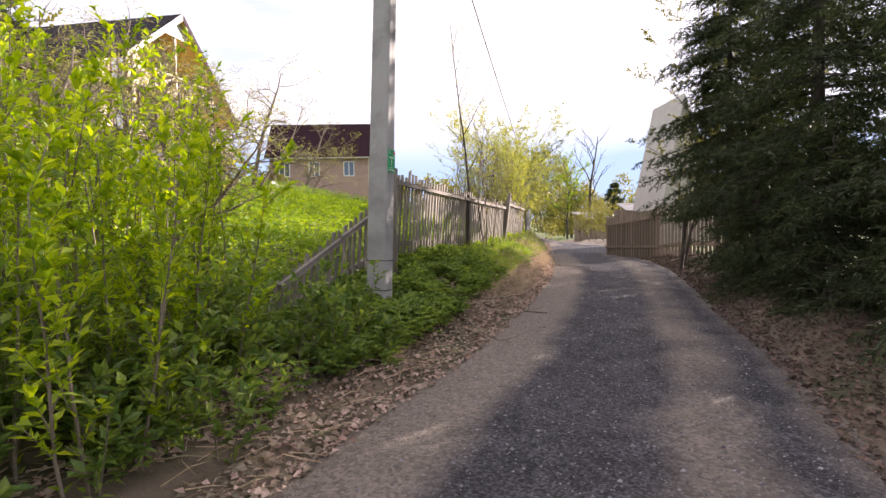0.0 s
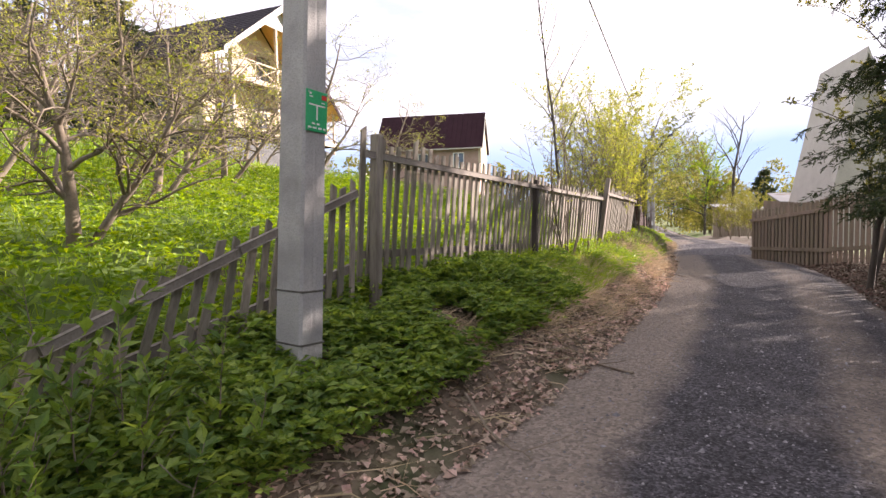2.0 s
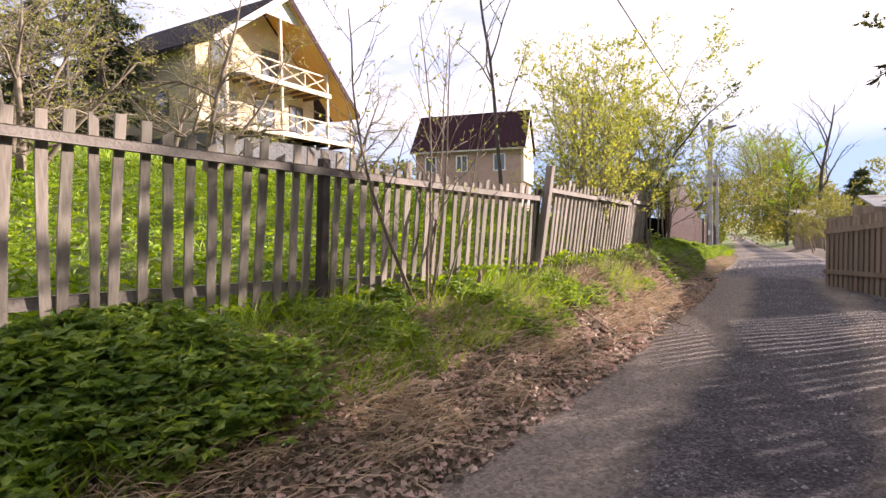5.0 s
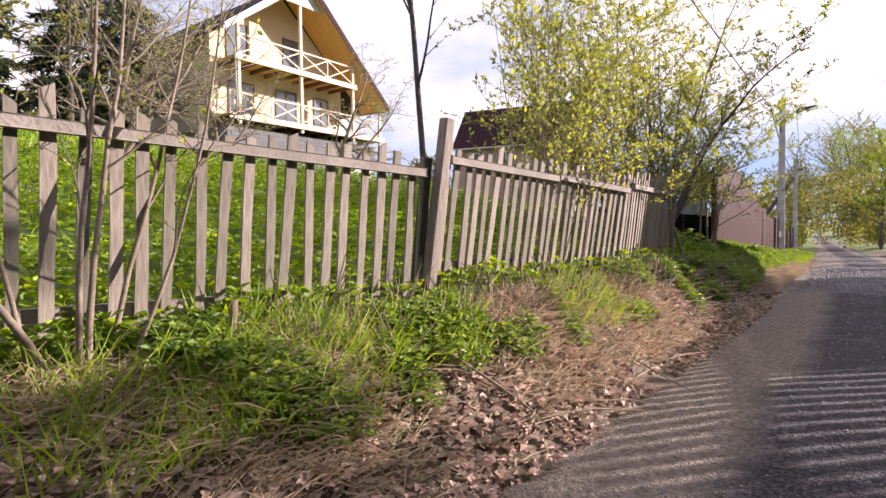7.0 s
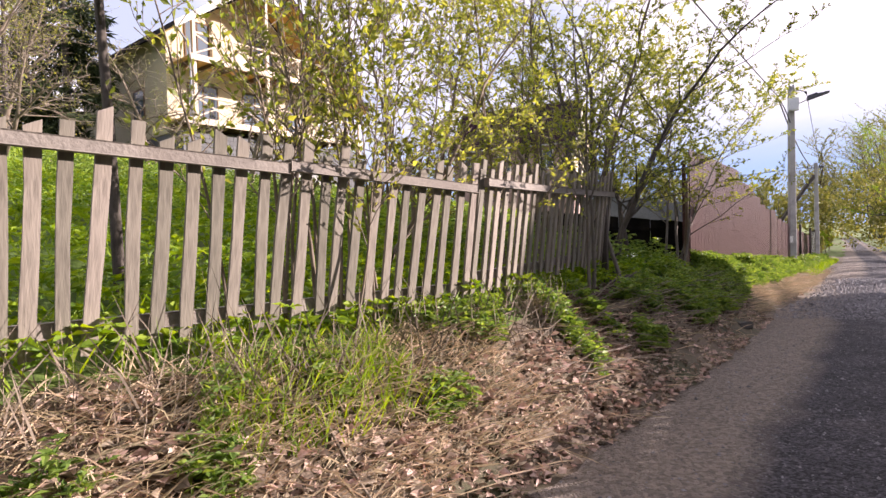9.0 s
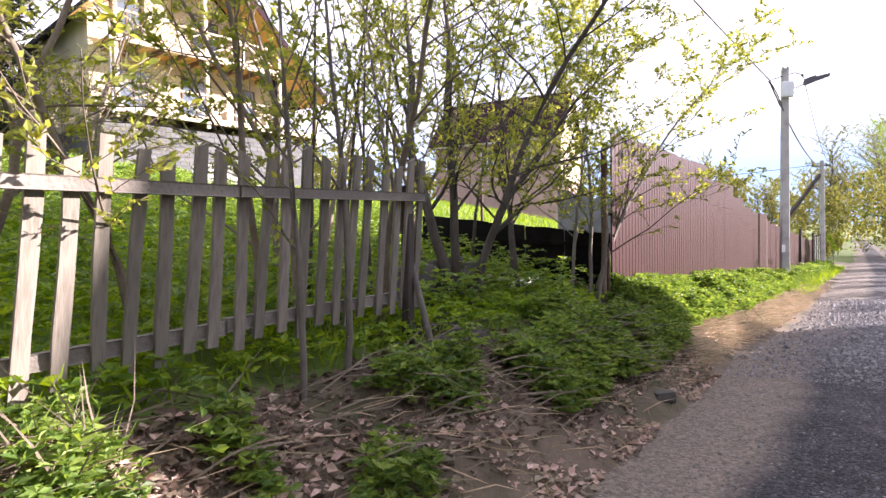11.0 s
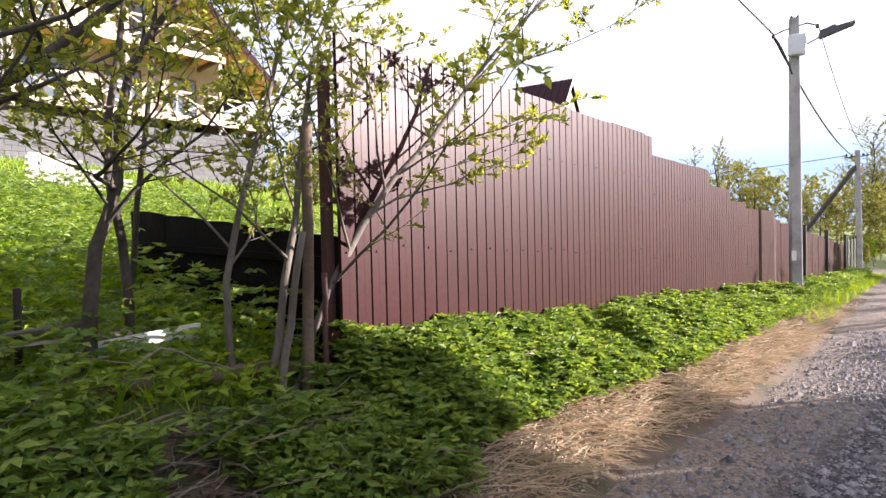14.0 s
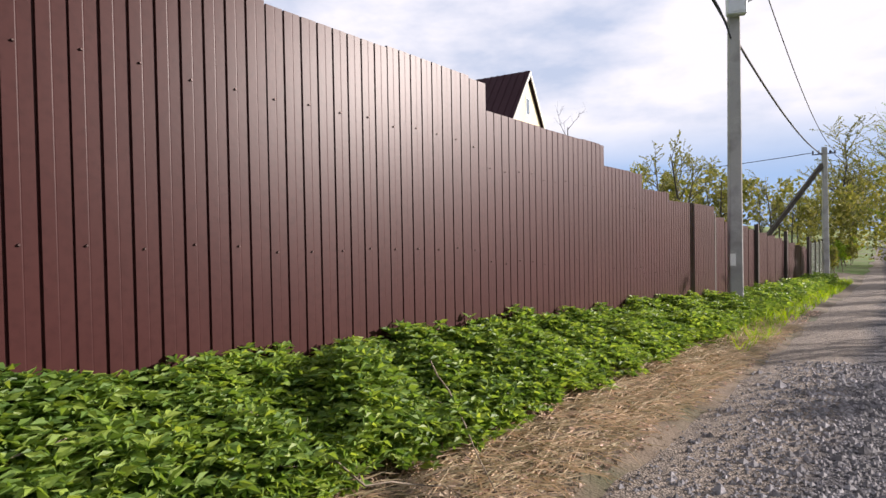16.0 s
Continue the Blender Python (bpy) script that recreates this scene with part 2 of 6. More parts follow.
M_OLIVELEAF = surface("olive_leaves", (0.14, 0.155, 0.035), (0.22, 0.22, 0.05), 0.8, 0.55, bump=0.1, random_by="island", spread=0.4, through_light=0.4)
M_GRASS = surface("grass_blades", (0.135, 0.235, 0.022), (0.235, 0.35, 0.034), 0.6, 0.6, bump=0.1, random_by="island", spread=0.35, through_light=0.45)
M_NEEDLE = surface("spruce_needles", (0.03, 0.047, 0.017), (0.056, 0.08, 0.026), 0.9, 0.7, bump=0.2, random_by="island", spread=0.4, through_light=0.15)
M_STONE = surface("road_stones", (0.12, 0.116, 0.125), (0.27, 0.26, 0.262), 12, 0.85, bump=0.4, random_by="island", spread=0.5)
M_ROOF = surface("dark_roof_tiles", (0.022, 0.018, 0.022), (0.045, 0.038, 0.044), 2, 0.85, bump=0.4, fine=20, specular=0.2)
M_MAROON = surface("maroon_roof_metal", (0.025, 0.008, 0.012), (0.036, 0.013, 0.018), 1, 0.75, bump=0.15, specular=0.15)
M_CREAM = surface("cream_render", (0.5, 0.44, 0.31), (0.58, 0.515, 0.375), 1.2, 0.9, bump=0.2, stain=(0.5, 0.43, 0.3))
M_SOFFIT = surface("yellow_pine_boards", (0.55, 0.34, 0.1), (0.68, 0.45, 0.16), 1.0, 0.6, bump=0.1, fine=20, stretch=(1, 6, 1))
M_TIMBER = surface("pale_timber", (0.5, 0.4, 0.3), (0.64, 0.54, 0.42), 3, 0.75, bump=0.2)
M_JOIST = surface("brown_joist", (0.1, 0.06, 0.035), (0.16, 0.1, 0.06), 3, 0.75, bump=0.2)
M_BLOCK = surface("grey_blocks", (0.11, 0.112, 0.115), (0.17, 0.172, 0.174), 2, 0.95, bump=0.4, fine=20, random_by="object", spread=0.12)
M_SIDING = surface("white_siding", (0.42, 0.405, 0.355), (0.5, 0.485, 0.43), 2, 0.6, bump=0.05)
M_PINK = surface("pinkish_brick", (0.34, 0.235, 0.2), (0.42, 0.3, 0.26), 3, 0.9, bump=0.4)
M_SHED = surface("grey_corrugate", (0.19, 0.195, 0.2), (0.27, 0.275, 0.28), 2, 0.6, bump=0.1)
M_WHITEBRICK = surface("white_bricks", (0.42, 0.41, 0.38), (0.56, 0.55, 0.51), 3, 0.9, bump=0.4, fine=30, stain=(0.3, 0.28, 0.24), random_by="object", spread=0.15)
M_GLASS = bpy.data.materials.new("window_glass")
M_GLASS.use_nodes = True
gb = M_GLASS.node_tree.nodes["Principled BSDF"]
gb.inputs["Base Color"].default_value, gb.inputs["Roughness"].default_value = (0.1, 0.13, 0.16, 1), 0.05
gb.inputs["Specular IOR Level"].default_value = 0.9

# ---- shape tools ----
rng = np.random.default_rng(7)


def table(y, rows):
    """The value at y of a table of (y, value) rows."""
    if y <= rows[0][0]:
        return rows[0][1]
    for (y0, v0), (y1, v1) in zip(rows, rows[1:]):
        if y <= y1:
            return v0 + (v1 - v0) * (y - y0) / (y1 - y0)
    return rows[-1][1]


def link(name, bm, material, parent=None, label="", smooth=False):
    """One mesh object from a bmesh."""
    me = bpy.data.meshes.new(name)
    bm.to_mesh(me)
    bm.free()
    me.materials.append(material)
    if smooth:
        me.shade_smooth()
    ob = new(name, me)
    ob.parent = parent
    return tagged(ob, label)



def raw_mesh(name, verts, faces, material, smooth=False):
    me = bpy.data.meshes.new(name)
    me.from_pydata(np.asarray(verts).tolist(), [], faces if isinstance(faces, list) else faces.tolist())
    me.materials.append(material)
    if smooth:
        me.shade_smooth()
    return me


def thing(name, m, label, category, group="", kind=""):
    ob = new(name)
    ob.matrix_world = m
    return tagged(ob, label, category, group, kind)


def box(bm, lo, hi, bevel=0.0):
    made = bmesh.ops.create_cube(bm, size=1.0)["verts"]
    for v in made:
        v.co = Vector([(a + b) / 2 + c * (b - a) for a, b, c in zip(lo, hi, v.co)])
    if bevel:
        es = list({e for v in made for e in v.link_edges})
        bmesh.ops.bevel(bm, geom=es, offset=bevel, segments=1, affect="EDGES")


def beam(bm, a, b, w, h, up=(0, 0, 1), bevel=0.0):
    """A squared timber from a to b."""
    a, b = Vector(a), Vector(b)
    d = (b - a).normalized()
    s = d.cross(Vector(up))
    if s.length < 1e-4:
        s = d.cross(Vector((1, 0, 0)))
    s.normalize()
    u = s.cross(d)
    made = bmesh.ops.create_cube(bm, size=1.0)["verts"]
    ln = (b - a).length
    for v in made:
        c = v.co.copy()
        v.co = a + d * ((c.x + 0.5) * ln) + s * (c.y * w) + u * (c.z * h)
    if bevel:
        es = list({e for v in made for e in v.link_edges})
        bmesh.ops.bevel(bm, geom=es, offset=bevel, segments=1, affect="EDGES")


def rod(bm, pts, radii, sides=8, cap=True):
    """A round bar through points with a radius at each."""
    pts = [Vector(p) for p in pts]
    rings = []
    for i, p in enumerate(pts):
        d = (pts[min(i + 1, len(pts) - 1)] - pts[max(i - 1, 0)]).normalized()
        ref = Vector((0, 0, 1)) if abs(d.z) < 0.9 else Vector((1, 0, 0))
        s = d.cross(ref).normalized()
        u = s.cross(d)
        rings.append([bm.verts.new(p + (s * math.cos(k * math.tau / sides) + u * math.sin(k * math.tau / sides)) * radii[i]) for k in range(sides)])
    for r0, r1 in zip(rings, rings[1:]):
        for k in range(sides):
            bm.faces.new((r0[k], r0[(k + 1) % sides], r1[(k + 1) % sides], r1[k]))
    if cap:
        bm.faces.new(rings[0][::-1])
        bm.faces.new(rings[-1])


def prism(bm, outline, a, b):
    """A solid from an outline of points, swept by the vector b - a."""
    v0 = [bm.verts.new(Vector(p) + Vector(a)) for p in outline]
    v1 = [bm.verts.new(Vector(p) + Vector(b)) for p in outline]
    n = len(outline)
    bm.faces.new(v0[::-1])
    bm.faces.new(v1)
    for i in range(n):
        bm.faces.new((v0[i], v0[(i + 1) % n], v1[(i + 1) % n], v1[i]))
    bmesh.ops.recalc_face_normals(bm, faces=bm.faces)


def cable(name, a, b, sag, radius, parent=None, label="black overhead cable sagging between poles", material=None):
    a, b = Vector(a), Vector(b)
    bm = bmesh.new()
    pts = [a.lerp(b, i / 16) - Vector((0, 0, sag * 4 * (i / 16) * (1 - i / 16))) for i in range(17)]
    rod(bm, pts, [radius] * 17, 5)
    ob = link(name, bm, material or M_BLACK, parent, smooth=True)
    return ob if parent else tagged(ob, label, "cable")


# ---- lie of the land ----
ROAD_L = ((-40, -13.0), (-10, -4.6), (0, -2.2), (5, -0.55), (9.7, 1.13), (11.7, 2.0), (15.25, 3.2), (17.9, 3.98), (20.7, 4.72), (24.2, 5.45), (26.5, 5.85), (29.7, 6.36),
          (32.4, 6.68), (35, 7.35), (37.3, 7.72), (42, 8.44), (53, 9.93), (64, 11.2), (90, 14.0), (200, 25.0), (2500, 260))
ROAD_W = ((-40, 3.9), (9.5, 3.95), (14, 3.6), (20, 3.6), (45, 3.5), (90, 3.4), (2500, 3.4))
ROAD_Z = ((-40, -0.3), (5, 0.0), (12, 0.05), (16.6, 0.1), (21.5, 0.19), (25, 0.14), (28, 0.08), (36, 0.02), (44, -0.02), (50, -0.2), (64, -0.75), (90, -1.1), (200, -1.5), (2500, -1.5))
FENCE_X = ((-40, -19), (0, -4.0), (8, -0.98), (13.78, 1.09), (20.8, 3.6), (24.06, 4.56), (27.54, 4.84), (31, 5.38), (36.5, 6.04), (45, 7.06), (57, 8.5), (90, 12.0), (2500, 257))
FENCE_Z = ((-40, 0.3), (5, 0.3), (9, 0.38), (11.4, 0.45), (13.8, 0.76), (17, 0.9), (20.8, 0.98), (24, 1.0), (27.5, 0.93), (31, 0.8), (32.8, 0.65), (34.8, 0.52), (36.5, 0.44), (40, 0.22), (45, -0.1), (50, -0.2), (65, -0.65), (90, -1.0), (2500, -1.0))


def ground_z(x, y):
    xl, xf, zr, zf = table(y, ROAD_L), table(y, FENCE_X), table(y, ROAD_Z), table(y, FENCE_Z)
    bump = 0.05 * noise.noise((x * 0.9, y * 0.9, 0)) + 0.02 * noise.noise((x * 3.1, y * 3.1, 4))
    if x >= xl:
        w = table(y, ROAD_W)
        over = x - xl - w
        if over <= 0:
            u = (x - xl) / w
            return zr + 0.035 * math.sin(u * math.pi) - 0.012 * math.cos(u * math.pi * 4) + bump * 0.25
        return zr + min(over * 0.25, 0.22) + bump * min(1, over)
    if x > xf:
        u = (xl - x) / (xl - xf)
        s = u ** 0.75
        s = s * s * (3 - 2 * s) * 0.6 + s * 0.4
        return zr + (zf - zr) * s + bump * min(1, u * 3)
    d = xf - x
    rise = 0.2 * d if d < 22 else 4.4 + 0.05 * (d - 22)
    return zf + min(rise, 7.5) + bump * 1.5

# ---- ground and road ----
def spaced(lo, hi, near_lo, near_hi, fine, coarse):
    out, v = [], near_lo
    while v <= near_hi:
        out.append(v)
        v += fine
    step, v = coarse, near_hi
    while v < hi:
        v += step
        out.append(v)
        step *= 1.35
    step, v = coarse, near_lo
    while v > lo:
        v -= step
        out.insert(0, v)
        step *= 1.35
    return out


def build_ground():
    xs = spaced(-1800, 1800, -22, 16, 0.25, 1.0)
    ys = spaced(-1500, 2200, 2, 50, 0.25, 1.0)
    verts = [(x, y, ground_z(x, y) - (0.03 if 0.03 < x - table(y, ROAD_L) < table(y, ROAD_W) - 0.03 else 0.0)) for y in ys for x in xs]
    nx = len(xs)
    faces = [(j * nx + i, j * nx + i + 1, (j + 1) * nx + i + 1, (j + 1) * nx + i) for j in range(len(ys) - 1) for i in range(nx - 1)]
    me = raw_mesh("ground", verts, faces, M_SOIL, True)
    me.materials.append(M_BANK)
    for p in me.polygons:
        c = p.center
        if -20 < c.y < 70 and table(c.y, FENCE_X) + 0.1 < c.x < table(c.y, ROAD_L) + table(c.y, ROAD_W) + 1.6:
            p.material_index = 1
    return tagged(new("ground", me), "sloping earth and grass ground beside the lane", "ground", kind="structure")


def build_road():
    ys = spaced(-60, 900, 0, 55, 0.25, 0.6)
    n = 17
    verts, uvs = [], []
    for y in ys:
        xl, w = table(y, ROAD_L), table(y, ROAD_W)
        wob0 = 0.12 * noise.noise((y * 0.8, 1.0, 0)) + 0.05 * noise.noise((y * 3, 9, 0))
        wob1 = 0.12 * noise.noise((y * 0.8, 5.0, 0)) + 0.05 * noise.noise((y * 3, 3, 0))
        for i in range(n):
            u = i / (n - 1)
            x = xl + wob0 + (w + wob1 - wob0) * u
            z = ground_z(min(max(x, xl + 0.001), xl + w), y)
            if i in (0, n - 1):
                z = min(z, ground_z(x, y)) - 0.02
            verts.append((x, y, z + 0.004))
            uvs.append((u, y))
    faces = [(j * n + i, j * n + i + 1, (j + 1) * n + i + 1, (j + 1) * n + i) for j in range(len(ys) - 1) for i in range(n - 1)]
    me = raw_mesh("road", verts, faces, M_ROAD, True)
    layer = me.uv_layers.new(name="UVMap")
    for lp in me.loops:
        layer.data[lp.index].uv = uvs[lp.vertex_index]
    return tagged(new("road", me), "gravel lane of grey chippings with dusty wheel tracks", "road", kind="structure")


build_ground()
build_road()

# ---- wooden picket fence ----
def picket_mesh(h, w, t, style):
    """A sawn slat, top cut flat or slanting, slightly warped."""
    bm = bmesh.new()
    rows = 5
    vs = []
    for k in range(rows):
        z = h * k / (rows - 1)
        off = 0.006 * math.sin(k * 1.3 + style * 2.1)
        ww = w * (0.5 + 0.03 * math.sin(k * 2.2 + style))
        slant = (0.02 * (style % 3 - 1)) if k == rows - 1 else 0.0
        vs.append([bm.verts.new((x, y + off * 0.6, z + (slant if x > 0 else -slant))) for x, y in ((-ww + off, -t / 2), (ww + off, -t / 2), (ww + off, t / 2), (-ww + off, t / 2))])
    for a, b in zip(vs, vs[1:]):
        for i in range(4):
            bm.faces.new((a[i], a[(i + 1) % 4], b[(i + 1) % 4], b[i]))
    bm.faces.new(vs[0][::-1])
    bm.faces.new(vs[-1])
    me = bpy.data.meshes.new("picket")
    bm.to_mesh(me)
    bm.free()
    me.materials.append(M_PICKET)
    return me


PICKETS = [picket_mesh(h, w, 0.022, i) for i, (h, w) in enumerate(((1.32, 0.062), (1.28, 0.057), (1.36, 0.066), (1.3, 0.054), (1.34, 0.06), (1.26, 0.064)))]


def picket_run(name, label, a, b, spacing, z0, z1, top0, top1, rail0, rail1, low0, low1, lean0, lean1, out=0.0, skip=()):
    """A run of pickets from a to b; z: slat bottoms, top: slat tops, rail, low: heights of the two rails; lean in degrees along the run."""
    a, b = Vector((*a, 0)), Vector((*b, 0))
    d = b - a
    ln = d.length
    d.normalize()
    nrm = Vector((d.y, -d.x, 0))            # towards the road
    ang = math.degrees(math.atan2(d.y, d.x))
    base = thing(name, Matrix.Translation(a + Vector((0, 0, z0))), label, "fence", "picket fence runs")
    inv = base.matrix_world.inverted()
    n = int(ln / spacing)
    r = random.Random(name + str(round(ln, 2)))
    for i in range(n + 1):
        if i in skip:
            continue
        u = i / n
        lean = lean0 + (lean1 - lean0) * u + r.uniform(-1.6, 1.6)
        zb = z0 + (z1 - z0) * u + r.uniform(-0.03, 0.03)
        zt = top0 + (top1 - top0) * u + r.uniform(-0.022, 0.022)
        ob = new("picket", r.choice(PICKETS))
        mid = (rail0 + (rail1 - rail0) * u)
        shift = -math.tan(radians(lean)) * (mid - zb)
        p = a + d * (ln * u + shift + r.uniform(-0.015, 0.015)) - nrm * (0.028 + math.tan(radians(out)) * (mid - zb)) + Vector((0, 0, zb))
        ob.parent = base
        ob.matrix_local = inv @ pose(p.x, p.y, p.z, out, 0, ang) @ pose(0, 0, 0, 0, lean, 0) @ Matrix.Diagonal((1, 1, (zt - zb) / 1.31, 1))
    for nm, h0, h1, hh in (("top_rail", rail0, rail1, 0.062), ("bottom_rail", low0, low1, 0.075)):
        bm = bmesh.new()
        k = max(2, int(ln / 2.6))
        for j in range(k):
            u0, u1 = j / k, (j + 1) / k - 0.004
            p0 = a + d * (ln * u0) + nrm * 0.014 + Vector((0, 0, h0 + (h1 - h0) * u0 + r.uniform(-0.012, 0.012)))
            p1 = a + d * (ln * u1) + nrm * 0.014 + Vector((0, 0, h0 + (h1 - h0) * u1 + r.uniform(-0.012, 0.012)))
            if nm == "bottom_rail":
                p0 -= nrm * (0.085 + math.tan(radians(out)) * (rail0 - low0))
                p1 -= nrm * (0.085 + math.tan(radians(out)) * (rail1 - low1))
            beam(bm, p0, p1, 0.04, hh, bevel=0.006)
        bm.transform(inv)
        link(nm, bm, M_RAIL, base)
    return base, a, d, nrm


def fence_post(base, x, y, z0, z1, lean, ang, w=0.09, material=None, out=0.0):
    bm = bmesh.new()
    box(bm, (-w / 2, -w / 2, 0), (w / 2, w / 2, z1 - z0), 0.008)
    bm.transform(base.matrix_world.inverted() @ pose(x, y, z0, 0, 0, ang) @ pose(0, 0, 0, out, 0, 0) @ pose(0, 0, 0, 0, lean, 0))
    link("post", bm, material or M_PICKET, base)


picket_run("picket_fence", "sagging grey picket fence run, broken down low beside the pole", (0.2, 11.3), (1.08, 13.7), 0.137, 0.5, 0.95, 1.08, 2.02, 0.97, 1.88, 0.66, 1.2, 24, 3)
run_a, *_ = picket_run("picket_fence", "weathered grey picket fence run along the grassy garden", (1.12, 13.86), (3.58, 20.76), 0.138, 1.0, 0.98, 2.43, 2.07, 2.26, 1.965, 1.3, 1.09, 1, 2, 4.5)
run_b, *_ = picket_run("picket_fence", "leaning weathered picket fence run above the bank", (3.66, 20.98), (4.55, 24.02), 0.131, 1.1, 1.13, 2.22, 2.14, 2.09, 1.98, 1.26, 1.2, 2, 3, 7)
run_c, *_ = picket_run("picket_fence", "weathered picket fence run ending under the trees", (4.57, 24.14), (4.83, 27.4), 0.138, 1.15, 1.23, 2.18, 2.33, 2.03, 2.08, 1.28, 1.33, 3, 0, 6)
fence_post(run_a, 1.15, 13.93, 0.7, 2.45, 3, 70, 0.095)
fence_post(run_a, 2.42, 17.55, 0.8, 2.2, 3, 70, 0.08, M_DARKWOOD)
fence_post(run_b, 3.5, 20.83, 0.8, 2.4, 3, 72, 0.09, None, 7)
fence_post(run_b, 3.42, 20.79, 0.8, 2.1, 2, 72, 0.07, M_DARKWOOD, 6)
fence_post(run_c, 4.38, 24.1, 0.85, 2.15, 3, 80, 0.08, None, 6)
fence_post(run_c, 4.75, 27.28, 0.8, 2.17, 1, 86, 0.075, M_DARKWOOD)

# ---- brown sheet metal fence ----
MF_A, MF_D = Vector((5.38, 31.0, 0)), Vector((0.1191, 0.9929, 0))
MF_N = Vector((MF_D.y, -MF_D.x, 0))
PITCH = 0.1301


def sheet_mesh(ribs, h):
    """Profiled steel: wide flat ribs with narrow dark grooves between them."""
    bm = bmesh.new()
    prof = []
    for i in range(ribs):
        s = i * PITCH
        prof += [(s, 0.0), (s + 0.003, -0.012), (s + 0.012, -0.012), (s + 0.016, 0.0), (s + 0.07, 0.0), (s + 0.074, -0.0006), (s + 0.078, 0.0)]
    prof.append((ribs * PITCH + 0.004, 0.0))
    rows = [[bm.verts.new((x, -y + t, z)) for x, y in prof] for t, z in ((0, 0), (0, h), (0.002, h), (0.002, 0))]
    for a, b in zip(rows, rows[1:] + rows[:1]):
        for i in range(len(prof) - 1):
            bm.faces.new((a[i], a[i + 1], b[i + 1], b[i]))
    me = bpy.data.meshes.new("sheet")
    bm.to_mesh(me)
    bm.free()
    me.materials.append(M_SHEET)
    return me


def metal_fence():
    """Sheets along the lane, the top stepping down with the ground."""
    base = thing("metal_fence", Matrix.Translation(MF_A + Vector((0, 0, 0.5))), "tall brown profiled sheet metal fence along the lane", "fence")
    inv = base.matrix_world.inverted()
    ang = math.degrees(math.atan2(MF_D.y, MF_D.x))
    tops = ((5.53, 3.09, 3.03), (8.16, 2.83, 2.76), (9.58, 2.55, 2.53), (10.9, 2.36, 2.3), (14.05, 2.22, 2.19))
    screw = bmesh.new()
    bmesh.ops.create_cone(screw, cap_ends=True, segments=6, radius1=0.008, radius2=0.005, depth=0.01)
    screw.transform(pose(0, 0, 0, 90, 0, 0))
    sme = bpy.data.meshes.new("screw")
    screw.to_mesh(sme)
    screw.free()
    sme.materials.append(M_SCREW)
    shapes = {}
    s = 0.05
    r = random.Random(3)
    while s < 14.0:
        end = next(t[0] for t in tops if s < t[0] - 0.02)
        h0, h1 = next(t[1:] for t in tops if s < t[0] - 0.02)
        ribs = min(8, max(1, round((end - s) / PITCH)))
        width = ribs * PITCH
        top = h0 + (h1 - h0) * 0.5 + r.uniform(-0.012, 0.012)
        y = MF_A.y + MF_D.y * s
        zb = max(table(y, FENCE_Z) - 0.1, -0.25)
        key = ribs
        if key not in shapes:
            shapes[key] = sheet_mesh(ribs, 1.0)
        p = MF_A + MF_D * s
        ob = new("sheet", shapes[key])
        ob.parent = base
        ob.matrix_local = inv @ pose(p.x, p.y, zb, 0, 0, ang) @ Matrix.Diagonal((1, 1, top - zb, 1))
        for level in (0.12, 0.42, 0.78):
            for i in range(0, ribs, 2):
                so = new("screw", sme)
                so.parent = ob
                q = p + MF_D * (i * PITCH + 0.06) + MF_N * 0.006
                so.matrix_local = (inv @ pose(p.x, p.y, zb, 0, 0, ang) @ Matrix.Diagonal((1, 1, top - zb, 1))).inverted() @ inv @ pose(q.x, q.y, zb + (top - zb) * level + r.uniform(-0.02, 0.02), 0, 0, ang)
        s += width
    for h in (1.15, 2.0):
        bm = bmesh.new()
        for i in range(7):
            p0 = MF_A + MF_D * (i * 2.0) - MF_N * 0.045
            p1 = MF_A + MF_D * (i * 2.0 + 1.995) - MF_N * 0.045
            drop = 0.055 * i * 2
            beam(bm, p0 + Vector((0, 0, h - drop)), p1 + Vector((0, 0, h - drop)), 0.02, 0.04)
        bm.transform(inv)
        link("cross_rail", bm, M_SHEET_RED, base)
    for i in range(7):
        p = MF_A + MF_D * (0.03 + i * 2.32) - MF_N * 0.09
        bm = bmesh.new()
        zt = 2.05 - 0.06 * i
        box(bm, (-0.03, -0.03, -0.3), (0.03, 0.03, zt), 0.003)
        bm.transform(inv @ pose(p.x, p.y, table(p.y, FENCE_Z), 0, 0, ang))
        link("post", bm, M_SHEET_RED, base)
    return base


metal_fence()


